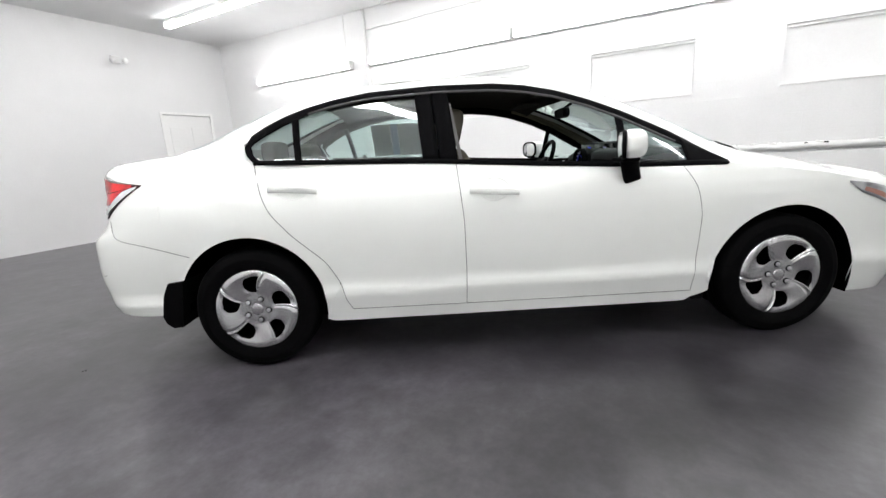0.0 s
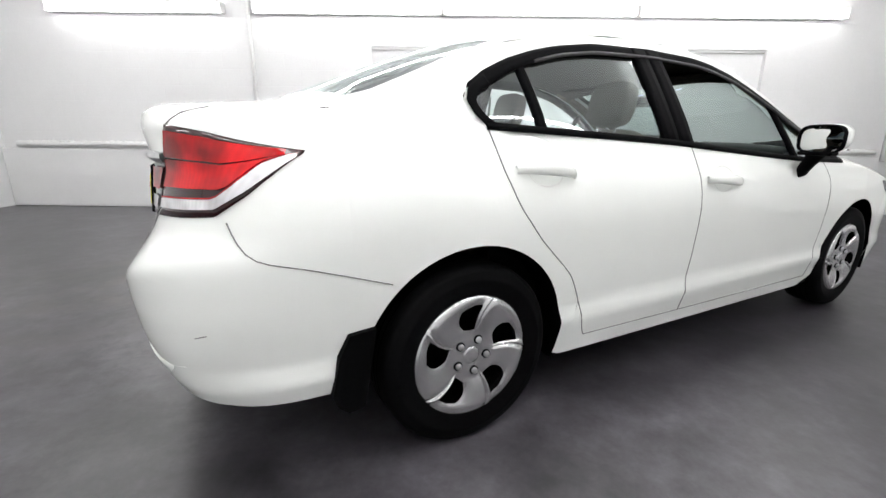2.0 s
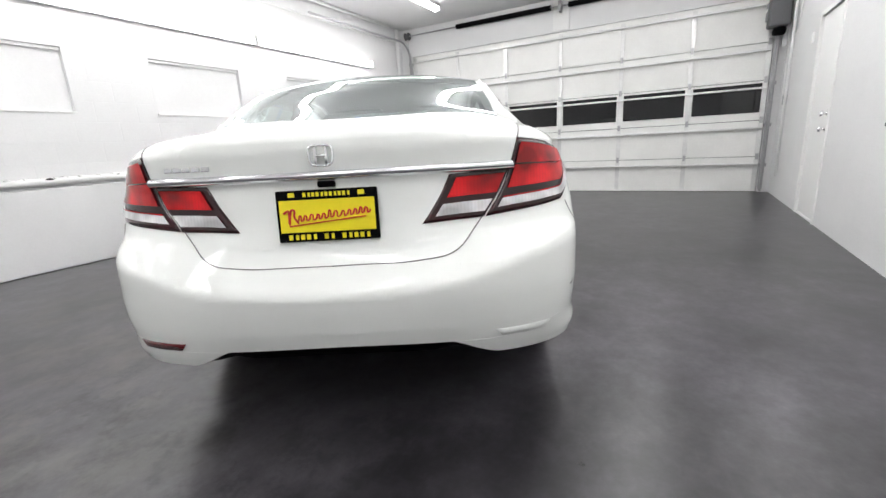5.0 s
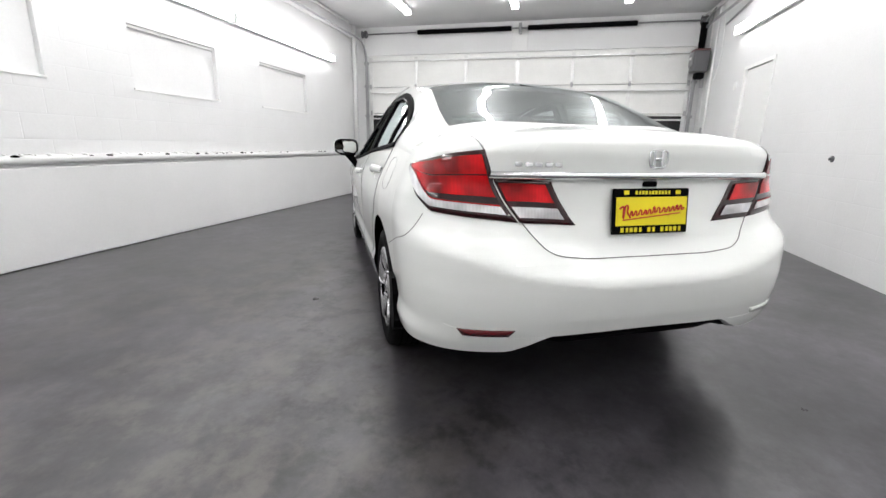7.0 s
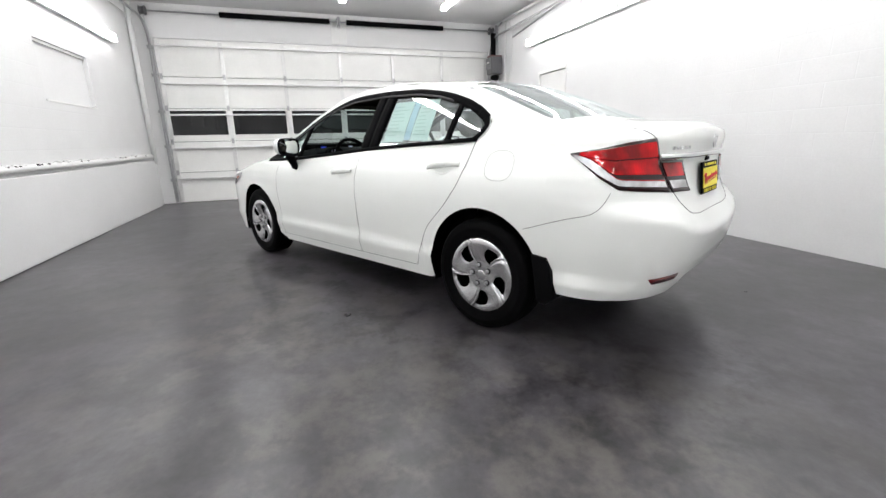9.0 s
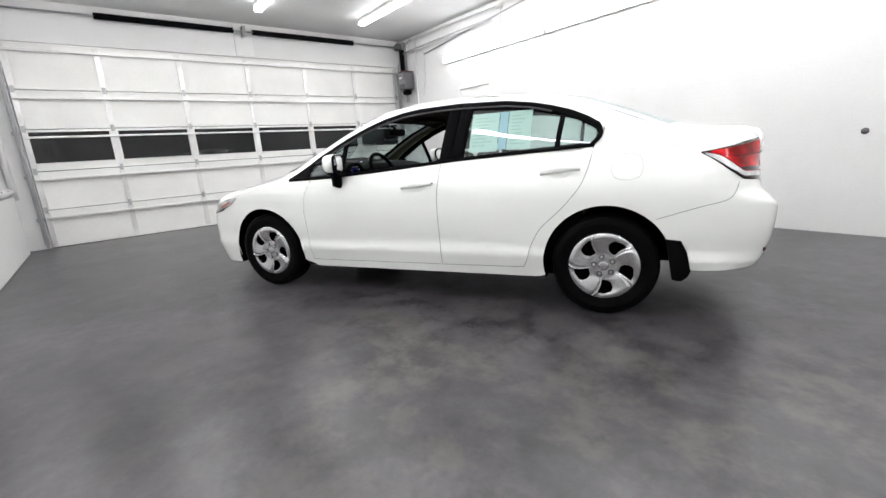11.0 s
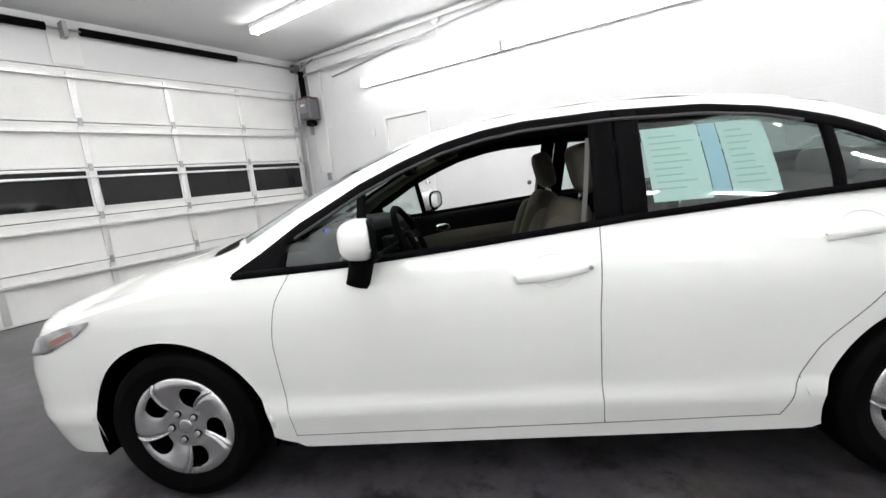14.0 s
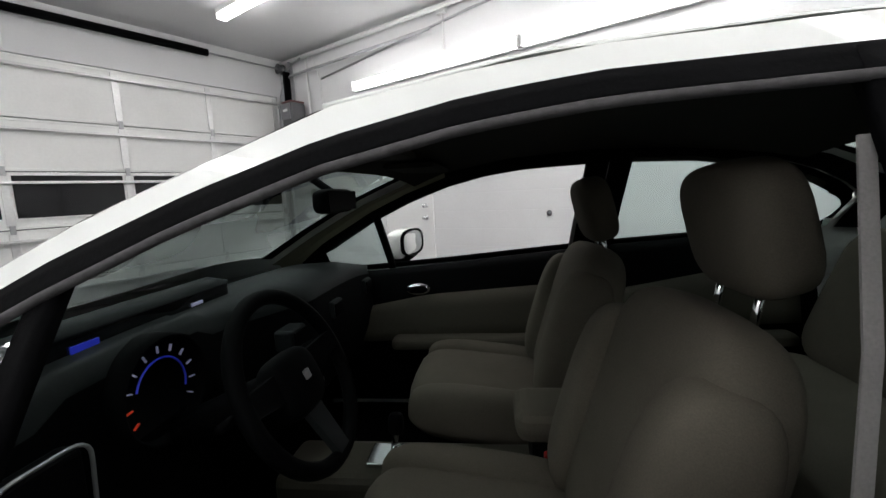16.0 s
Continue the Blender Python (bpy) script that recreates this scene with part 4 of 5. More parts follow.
    pr = [(-1.665, 0.49), (-1.74, 0.482), (-1.772, 0.42), (-1.795, 0.31), (-1.782, 0.275), (-1.752, 0.25), (-1.705, 0.255)]
    f1 = [bm.verts.new((x, 0.866 * s, z)) for x, z in pr]
    f2 = [bm.verts.new((x, 0.80 * s, z)) for x, z in pr]
    bm.faces.new(f1), bm.faces.new(f2)
    for i in range(len(pr)):
        bm.faces.new((f1[i], f1[(i + 1) % len(pr)], f2[(i + 1) % len(pr)], f2[i]))
    part("mud_flap_edge", bm, M_RUBBER, car)
    part("front_arch_flap", bx(0.885, 0.955, min(0.70 * s, 0.835 * s), max(0.70 * s, 0.835 * s), 0.205, 0.33, bev=0.012), M_RUBBER, car)

# fuel flap on the left quarter
ff = [on_side(-1.447 + 0.083 * math.copysign(abs(math.cos(a)) ** 0.75, math.cos(a)), 0.905 + 0.073 * math.copysign(abs(math.sin(a)) ** 0.75, math.sin(a)), 1, 0.0004) for a in np.linspace(0.0, 2 * math.pi, 37)[:-1]]
bm = bmesh.new()
tube(bm, ff, 0.0008, 5, closed=True)
part("fuel_flap", bm, M_SEAM, car, "round fuel filler flap outline", True)


# ---- rear end ----
def lip_z(a):
    y = end_at(a, 0.36, 1).y
    return itp(y, [(0.0, 0.392), (0.38, 0.388), (0.45, 0.350), (0.52, 0.322), (0.66, 0.322), (0.80, 0.322), (0.87, 0.306)])


NA = 36
AS = [k / NA for k in range(NA + 1)]
def rear_rows(z0f, z1f, n, a0, a1, s, off=0.0):
    cols = [a for a in np.linspace(a0, a1, max(3, int(NA * (a1 - a0)) + 1))]
    return [[end_at(a, z0f(a) + (z1f(a) - z0f(a)) * j / (n - 1), s, True, off) for a in cols] for j in range(n)]


ZB = lambda a: 0.655 + 0.0 * a
ATR = a_of(0.8, y=0.50)
ASX = sorted(AS + [ATR])
def rear_sheet(lo, hi, n, cols, s):
    return [[end_at(a, lo(a) + (hi(a) - lo(a)) * j / (n - 1), s) for a in cols] for j in range(n)]


bm = bmesh.new()
for s in (1, -1):
    grid(bm, rear_sheet(lip_z, ZB, 26, ASX, s))
    grid(bm, rear_sheet(ZB, lambda a: 1.075, 34, [a for a in ASX if a <= ATR], s))
rb = part("rear_bumper", weld(bm), M_PAINT, car, "white rear bumper cover", True)
bm = bmesh.new()
for s in (1, -1):
    grid(bm, rear_rows(lambda a: 0.655, lambda a: 1.075, 30, ATR, 1.0, s))
trunk = part("trunk_lid", weld(bm), M_PAINT, car, "white boot lid", True)
for s in (1, -1):
    # bumper lip turned under, quarter seam, boot seam
    bm = bmesh.new()
    grid(bm, [[end_at(a, lip_z(a), s) for a in AS], [end_at(a, lip_z(a) - 0.012, s, True, -0.03) for a in AS], [end_at(a, lip_z(a) + 0.02, s, True, -0.12) for a in AS]])
    part("bumper_lip", weld(bm, 1e-5), M_PAINT, rb, smooth=True)
    seam("bumper_gap", [on_side(x, z, s, 0.0005) for x, z in rs([(-1.612, 0.607), (-1.72, 0.643)], 6)] + [end_at(a_of(z, x=x), z, s, True, 0.0005) for x, z in smooth_line([(-1.722, 0.644), (-1.84, 0.682), (-1.93, 0.704), (-1.965, 0.720), (-1.985, 0.752), (-2.0, 0.80)], 14)], rb, 0.0016)
    seam("boot_gap", [end_at(a_of(z, y=y), z, s, True, 0.0008) for y, z in smooth_line([(0.0, 0.664), (0.24, 0.666), (0.36, 0.677), (0.405, 0.695), (0.44, 0.735), (0.48, 0.785)], 26)], trunk, 0.0020)
    seam("boot_gap", [end_at(a_of(z, y=y), z, s, True, 0.0008) for y, z in rs([(0.605, 1.022), (0.620, 1.07)], 4)], trunk, 0.0024)

    seam("lamp_gap", [end_at(a_of(z, y=y), z, s, True, 0.002) for y, z in rs([(0.486, 0.785), (0.576, 0.932), (0.604, 1.024)], 14)], trunk, 0.0016, M_BLACK)
    # tail lamps
    def lamp(nm, top_e, bot_e, n, parent, lab):
        """Edges as lists of (kind, value, z); kind y or x."""
        U = rs([(a_of(z, **{k: v}), z) for k, v, z in top_e], n)
        D = rs([(a_of(z, **{k: v}), z) for k, v, z in bot_e], n)
        def rows(v0, v1, off, m=8):
            lo, hi = (v0 if callable(v0) else lambda u: v0), (v1 if callable(v1) else lambda u: v1)
            return [[end_at(*(U[i] + (D[i] - U[i]) * (lo(i / (n - 1)) + (hi(i / (n - 1)) - lo(i / (n - 1))) * j / (m - 1))), s, True, off) for i in range(n)] for j in range(m)]
        lm = sheet(nm, rows(0, 1, 0.004, 12), M_DRED, parent, lab, t=0.012)
        return lm, rows
    body_top = [("y", 0.602, 1.026), ("y", 0.66, 1.018), ("y", 0.71, 1.008), ("x", -1.95, 0.990), ("x", -1.81, 0.967)]
    body_bot = [("y", 0.492, 0.786), ("y", 0.58, 0.794), ("y", 0.68, 0.802), ("y", 0.765, 0.812), ("x", -1.95, 0.864), ("x", -1.815, 0.960)]
    tl, rows = lamp("tail_lamp", body_top, body_bot, 34, car, "red and clear wraparound tail lamp")
    rise = lambda u: itp(u, [(0.0, 0.785), (0.48, 0.775), (0.60, 0.69), (0.78, 0.47), (0.95, 0.38)])
    sheet("red_lens", [r[1:-3] for r in rows(0.06, 0.335, 0.010)], M_RED, tl)
    sheet("red_lens", [r[1:-2] for r in rows(lambda u: 0.355, lambda u: min(0.655, rise(u) - 0.05), 0.0095)], M_RED, tl)
    sheet("clear_lens", [r[1:-1] for r in rows(rise, 0.90, 0.0095)], M_CLEAR, tl, "clear reversing lens")
    sheet("red_piping", [r[1:-1] for r in rows(lambda u: rise(u) - 0.022, lambda u: rise(u) - 0.006, 0.0105, 2)], M_RED, tl)
    lid_top = [("y", 0.572, 0.930), ("y", 0.47, 0.928), ("y", 0.382, 0.924)]
    lid_bot = [("y", 0.482, 0.785), ("y", 0.39, 0.782), ("y", 0.290, 0.776)]
    tl2, rows = lamp("boot_lamp", lid_top, lid_bot, 18, trunk, "red and clear inner tail lamp on the boot")
    sheet("red_lens", [r[1:-2] for r in rows(0.08, 0.49, 0.010)], M_RED, tl2)
    sheet("clear_lens", [r[1:-2] for r in rows(0.62, 0.87, 0.010)], M_CLEAR, tl2)
    # bumper reflectors
    U = [(a_of(0.42, y=y), 0.422) for y in np.linspace(0.70, 0.51, 8)]
    D = [(a_of(0.395, y=y), 0.397) for y in np.linspace(0.68, 0.53, 8)]
    sheet("rear_reflector", [[end_at(*p, s, True, 0.004) for p in U], [end_at(*p, s, True, 0.006) for p in D]], M_REFL if s > 0 else M_PAINT, rb, "red bumper reflector" if s > 0 else "blanked reflector slot", t=0.006)
    seam("bumper_crease", [end_at(a_of(z, y=y), z, s, True, 0.0) for y, z in rs([(0.74, 0.430), (0.52, 0.388), (0.40, 0.386)], 14)], rb, 0.0012, M_PAINT)

# diffuser opening, a near-black sheet for the shade under the bumper
sheet("diffuser", [[Vector((-2.17 + 0.10 * j, y, 0.368 - 0.05 * j)) for y in np.linspace(-0.52, 0.52, 9)] for j in (0, 1, 2)], M_DARK, rb)
va = [a for a in np.linspace(a_of(0.36, y=0.50), 1.0, 22)]
def taper(a):
    return min(1.0, 0.12 + (0.50 - end_at(a, 0.36, 1).y) / 0.22)
bm = bmesh.new()
for s in (1, -1):
    grid(bm, [[end_at(a, lip_z(a) + dz * taper(a), s, True, o) for a in va] for dz, o in ((0.012, -0.020), (-0.010, -0.016), (-0.052, -0.030), (-0.062, -0.09))])
part("lower_valance", weld(bm), M_BLACK, rb, "black lower valance", True)
# bright strip, plate, badges
bm = bmesh.new()
for s in (1, -1):
    cols = np.linspace(a_of(0.94, y=0.585), 1.0, 24)
    grid(bm, [[end_at(a, z, s, True, o) for a in cols] for z, o in ((0.928, 0.001), (0.931, 0.012), (0.941, 0.017), (0.953, 0.014), (0.957, 0.001))])
part("chrome_strip", weld(bm), M_CHROME, trunk, "chrome strip above the plate", True)
PL = pose(-2.198, 0, 0.822, 0, 6, 0)
bm = bx(-0.006, 0.006, -0.158, 0.158, -0.080, 0.080, bev=0.004)
bm.transform(PL)
plate = part("plate_frame", bm, M_BLACK, trunk, "black dealer plate frame")
for nm, m_, d in (("plate_insert", M_YELLOW, (-0.0085, -0.0065, -0.148, 0.148, -0.050, 0.050)),
                  ("frame_mark", M_YELLOW, (-0.0080, -0.0062, 0.098, 0.118, 0.059, 0.073)),
                  ("frame_mark", M_YELLOW, (-0.0080, -0.0062, -0.118, -0.098, 0.059, 0.073))):
    bm = bx(*d)
    bm.transform(PL)
    part(nm, bm, m_, plate)
for y0, y1, z0, z1, n in ((-0.130, 0.130, -0.073, -0.057, 14), (-0.075, 0.075, 0.059, 0.072, 11)):
    w = (y1 - y0) / n
    for k in range(n):
        if n == 14 and k in (5, 8):
            continue
        bm = bx(-0.0080, -0.0062, y0 + k * w + 0.12 * w, y0 + k * w + (0.78 if k % 3 else 0.62) * w, z0, z1)
        bm.transform(PL)
        part("text_bar", bm, M_YELLOW, plate)
# red script mark drawn as a plain slanting stroke with bumps
random.seed(21)
bm = bmesh.new()
stroke = [(0.135, 0.010), (0.118, 0.022), (0.120, -0.030), (0.112, 0.024), (0.098, 0.020), (0.105, 0.0), (0.090, -0.022)]
tube(bm, [PL @ Vector((-0.0095, y, z)) for y, z in smooth_line(stroke, 30)], 0.0034, 6)
y = 0.090
while y > -0.125:
    w, h = random.uniform(0.014, 0.024), random.uniform(0.009, 0.014)
    if random.random() < 0.25:
        h *= 1.8
    z = -0.008 + (0.09 - y) * 0.09
    lp = [(y, z - 0.006), (y - w * 0.2, z + h), (y - w * 0.55, z + h * 0.6), (y - w * 0.45, z - 0.009), (y - w * 0.9, z - 0.006), (y - w, z + 0.002)]
    tube(bm, [PL @ Vector((-0.0095, a, q)) for a, q in smooth_line(lp, 14)], 0.0026, 5)
    y -= w
part("script_mark", bm, M_PRED, plate, "red slanting script mark")
pts = [PL @ Vector((-0.0095, 0.12 - 0.24 * u, -0.030 + 0.022 * u)) for u in np.linspace(0, 1, 8)]
bm = bmesh.new()
tube(bm, pts, 0.0022, 5)
part("script_underline", bm, M_PRED, plate)
bm = bmesh.new()
ring = [Vector((-2.204, 0.036 * math.copysign(abs(math.cos(a)) ** 0.5, math.cos(a)) * (1 + 0.12 * math.sin(a)), 1.003 + 0.030 * math.copysign(abs(math.sin(a)) ** 0.5, math.sin(a)))) for a in np.linspace(0, 2 * math.pi, 33)[:-1]]
tube(bm, ring, 0.0035, 6, closed=True)
for y in (-0.016, 0.016):
    box(bm, -2.207, -2.196, y - 0.005, y + 0.005, 0.978, 1.028, bev=0.002)
box(bm, -2.207, -2.196, -0.012, 0.012, 0.998, 1.008)
part("emblem", bm, M_CHROME, trunk, "chrome emblem on the boot lid", True)
for k in range(5):
    y = 0.50 - k * 0.033
    p = end_at(a_of(0.980, y=y), 0.980, 1, True, 0.003)
    part("badge_bar", bx(p.x - 0.003, p.x + 0.003, y - 0.013, y + 0.013, 0.973, 0.987, bev=0.002), M_CHROME, trunk)
part("key_notch", bx(-2.185, -2.165, -0.028, 0.028, 0.906, 0.926, bev=0.006), M_BLACK, trunk)
# scuffs on the bumper corner
for y0, z0, y1, z1 in ((0.785, 0.522, 0.802, 0.530),):
    seam("scuff", [end_at(a_of(z, y=y), z, -1, True, 0.0004) for y, z in rs([(y0, z0), (y1, z1)], 5)], rb, 0.0015, M_SEAM)

# ---- nose ----
bm = bmesh.new()
NTOP = lambda a: 0.805 - 0.095 * a ** 1.5
for s in (1, -1):
    grid(bm, [[end_at(a, 0.19 + (NTOP(a) - 0.19) * j / 18, s, False) for a in AS] for j in range(19)])
nb = part("front_bumper", weld(bm), M_PAINT, car, "white front bumper cover", True)
for s in (1, -1):
    # head lamps
    def nf(a, z, off):
        return end_at(a, z, s, False, off) if a > 0 else on_side(1.72 + a, z, s, off)
    U = rs([(-0.10, 0.772), (0.0, 0.757), (0.15, 0.722), (0.50, 0.672)], 16)
    D = rs([(-0.10, 0.762), (-0.03, 0.712), (0.10, 0.650), (0.50, 0.600)], 16)
    hl = sheet("head_lamp", [[nf(*(U[i] + (D[i] - U[i]) * j / 5), 0.006) for i in range(16)] for j in range(6)], M_HEAD, car, "clear head lamp", t=0.01)
    sheet("amber_corner", [[nf(*(U[i] + (D[i] - U[i]) * v), 0.008) for i in range(2, 6)] for v in (0.45, 0.8)], mat("amber", (0.36, 0.16, 0.12), 0.2, coat=1.0), hl)
part("grille", bx(2.12, 2.215, -0.42, 0.42, 0.33, 0.47, bev=0.02), M_BLACK, nb)


# ---- upper skin: bonnet, screens, roof, deck ----
def edge_at(q):
    """The rim of the upper skin; q from -1.72 to 1.72 along the sides, past that round the ends."""
    if q > 1.72:
        a = min((q - 1.72) / 0.5, 1)
        return end_at(a, NTOP(a), 1, False)
    if q < -1.72:
        a = min((-1.72 - q) / 0.5, 1)
        return end_at(a, 1.075, 1, True)
    return Vector((q, side_y(q, itp(q, RAILZ)), itp(q, RAILZ)))


def skin(q, r, drop=0.0):
    e = edge_at(q)
    x = e.x + itp(e.x, BOW) * (1 - r * r)
    zc = itp(x, ROOF)
    z = e.z + (zc - e.z) * (1 - abs(r) ** 2.3)
    return Vector((x, e.y * r, z - drop))


def skin_part(name, q0, q1, nq, rlist, material, parent, label="", drop=0.0):
    return sheet(name, [[skin(q, r, drop) for r in rlist] for q in np.linspace(q0, q1, nq)], material, parent, label)


FULL = [k / 14 for k in range(-14, 15)]
GR = 0.915
MID = list(np.linspace(-GR, GR, 25))
skin_part("bonnet", 2.22, 1.0, 34, FULL, M_PAINT, car, "white bonnet")
skin_part("roof", 0.33, -1.02, 40, FULL, M_PAINT, car, "white roof panel")
skin_part("rear_deck", -1.62, -2.22, 24, FULL, M_PAINT, car, "white boot deck")
for r0 in ((GR, 1.0), (-1.0, -GR)):
    skin_part("a_pillar", 1.0, 0.33, 24, np.linspace(*r0, 4), M_PAINT, car)
    skin_part("c_pillar", -1.02, -1.62, 24, np.linspace(*r0, 4), M_PAINT, car)
    b0, b1 = (GR - 0.055, GR) if r0[0] > 0 else (-GR, -GR + 0.055)
    skin_part("screen_border", 1.0, 0.33, 24, np.linspace(b0, b1, 3), M_BLACK, car, drop=0.004)
    skin_part("screen_border", -1.02, -1.62, 24, np.linspace(b0, b1, 3), M_BLACK, car, drop=0.004)
    skin_part("pillar_inner", 1.0, 0.33, 16, np.linspace(r0[0], r0[1], 3), M_BEIGEL, car, drop=0.03)
skin_part("windscreen", 1.0, 0.33, 24, MID, M_GLASS, car, "green-tinted windscreen")
skin_part("rear_window", -1.02, -1.62, 24, MID, M_GLASSR, car, "green-tinted rear window")
skin_part("headliner", 0.36, -1.05, 24, FULL, M_LINER_DIM, car, "grey-beige headliner, darkened for the cabin shade", drop=0.035)
skin_part("cowl", 1.16, 1.03, 5, np.linspace(-0.86, 0.86, 15), M_BLACK, car, "black cowl under the windscreen", drop=-0.006)
bm = bmesh.new()
for s in (1, -1):
    tube(bm, [skin(q, 0.985 * s, -0.001) for q in np.linspace(0.25, -1.0, 20)], 0.004, 5)
part("roof_moulding", bm, M_PAINT, car, smooth=True)

# underside, coloured near-black for the shade beneath the car
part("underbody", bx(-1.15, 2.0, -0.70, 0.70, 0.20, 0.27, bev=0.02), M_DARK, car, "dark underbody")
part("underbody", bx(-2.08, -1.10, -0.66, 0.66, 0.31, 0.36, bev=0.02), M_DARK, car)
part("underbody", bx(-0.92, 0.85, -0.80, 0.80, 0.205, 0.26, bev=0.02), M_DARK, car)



# ---- wheels ----
def wheel(cx, cy, sgn, turn):
    w = new("wheel")
    w.parent = car
    w.matrix_basis = pose(cx, cy, 0.312, 0, 0, 0) @ pose(0, 0, 0, 0, turn, 0 if sgn > 0 else 180)
    bm = bmesh.new()
    lathe(bm, [(0.190, -0.09), (0.235, -0.098), (0.285, -0.096), (0.306, -0.080), (0.311, -0.05), (0.3105, 0.0), (0.311, 0.05), (0.306, 0.080), (0.298, 0.090), (0.285, 0.096), (0.268, 0.099), (0.262, 0.102), (0.256, 0.100), (0.235, 0.099), (0.214, 0.092), (0.200, 0.088), (0.192, 0.075), (0.185, 0.06)], 72)
    tyre = part("tyre", bm, M_RUBBER, w, "black rubber tyre", True)
    bm = bmesh.new()
    for y in (-0.045, -0.015, 0.015, 0.045):
        tube(bm, [(0.3095 * math.cos(a), y, 0.3095 * math.sin(a)) for a in np.linspace(0, 2 * math.pi, 49)[:-1]], 0.003, 5, closed=True)
    part("tread_groove", bm, M_DARK, tyre)
    bm = bmesh.new()
    lathe(bm, [(0.0, 0.02), (0.10, 0.02), (0.15, 0.03), (0.187, 0.06)], 40)
    part("steel_rim", bm, M_DARK, w, "dark steel rim behind the cover", True)
    # cover: five broad blades, each with a thin raised rib beside its opening
    rads = [0.030, 0.045, 0.060, 0.072, 0.082, 0.090, 0.098, 0.108, 0.120, 0.134, 0.148, 0.159, 0.168, 0.176, 0.186, 0.198, 0.206, 0.209]
    R0, R1 = 0.090, 0.176
    def width(r):
        """Angular width of the opening at radius r."""
        if r <= R0 or r >= R1:
            return 12.0
        t = (r - R0) / (R1 - R0)
        return 12.0 + 18.0 * math.sin(math.pi * (0.10 + 0.80 * t)) ** 0.6
    def base_h(r):
        return itp(r, [(0, 0.082), (0.05, 0.084), (0.08, 0.083), (0.13, 0.092), (0.17, 0.098), (0.19, 0.100), (0.206, 0.094), (0.209, 0.084)])
    bm = bmesh.new()
    cols = 22
    vs = {}
    for ri, r in enumerate(rads):
        wd = width(r)
        fade = itp(r, [(0.082, 0.0), (0.115, 1.0), (0.18, 1.0), (0.203, 0.3)])
        for sec in range(5):
            th0 = -sec * 72 + 55 * (r - 0.06) - 900 * (r - 0.06) * (0.20 - r)
            # across one sector: rib, opening, blade that climbs to a groove before the next rib
            prof = [(-1.6, 0.001), (-1.2, 0.0045), (0.0, 0.005), (1.4, 0.0045), (2.6, -0.005)]
            prof += [(2.6 + wd * k / 6, -0.005 - 0.003 * math.sin(math.pi * k / 6)) for k in range(1, 7)]
            e = 2.6 + wd
            prof += [(e + (66.4 - e) * k / 9, -0.006 + 0.009 * math.sin(math.pi / 2 * k / 9) ** 0.55) for k in range(1, 9)]
            prof += [(67.6, 0.003), (68.4, -0.003), (69.6, -0.003)]
            for c, (a, dh) in enumerate(prof):
                al = math.radians(th0 - a)
                vs[ri, sec * cols + c] = bm.verts.new((r * math.cos(al), base_h(r) + dh * fade, r * math.sin(al)))
    n = 5 * cols
    for ri in range(len(rads) - 1):
        rm = (rads[ri] + rads[ri + 1]) / 2
        for c in range(n):
            if 4 <= c % cols < 10 and R0 < rm < R1:
                continue
            bm.faces.new((vs[ri, c], vs[ri + 1, c], vs[ri + 1, (c + 1) % n], vs[ri, (c + 1) % n]))
    cover = part("wheel_cover", bm, M_SILVER, w, "silver five-spoke wheel cover", True)
    bm = bmesh.new()
    lathe(bm, [(0.0, 0.0865), (0.022, 0.0862), (0.028, 0.085), (0.031, 0.080)], 24)
    part("hub_cap", bm, M_SILVER, w, smooth=True)
    for k in range(5):
        al = math.radians(k * 72 + 15)
        bm = bmesh.new()
        lathe(bm, [(0.0, 0.0965), (0.007, 0.096), (0.0105, 0.092), (0.011, 0.075)], 12, "y", (0.057 * math.cos(al), 0, 0.057 * math.sin(al)))
        part("lug_nut", bm, M_STEEL, w, smooth=True)
        bm = bmesh.new()
        lathe(bm, [(0.009, 0.0865), (0.0150, 0.0865), (0.0160, 0.080)], 14, "y", (0.057 * math.cos(al), 0, 0.057 * math.sin(al)))
        part("nut_recess", bm, M_BLACK, w, smooth=True)
    bm = bmesh.new()
    lathe(bm, [(0.2085, 0.088), (0.211, 0.089), (0.213, 0.084), (0.210, 0.076)], 60)
    part("cover_rim", bm, M_SILVER, w, smooth=True)
    return w


for cx, cy, sg, tn in ((1.335, 0.752, 1, 19), (-1.335, 0.752, 1, 9), (1.335, -0.752, -1, 10), (-1.335, -0.752, -1, -28)):
    wheel(cx, cy, sg, tn)


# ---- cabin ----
# floor and firewall in the shade black, as the footwells lie dark
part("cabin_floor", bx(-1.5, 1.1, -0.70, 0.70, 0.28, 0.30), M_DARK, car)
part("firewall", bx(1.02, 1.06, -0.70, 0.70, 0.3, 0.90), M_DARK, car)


def puff(bm, c, size, p=0.5, m=None):
    """A cushion: a rounded box."""
    r = bmesh.ops.create_uvsphere(bm, u_segments=28, v_segments=18, radius=1.0)
    for v in r["verts"]:
        q = Vector([math.copysign(abs(t) ** p, t) for t in v.co])
        q = Vector((q.x * size[0], q.y * size[1], q.z * size[2]))
        if m is not None:
            q = m @ q
        v.co = q + Vector(c)
    return bm


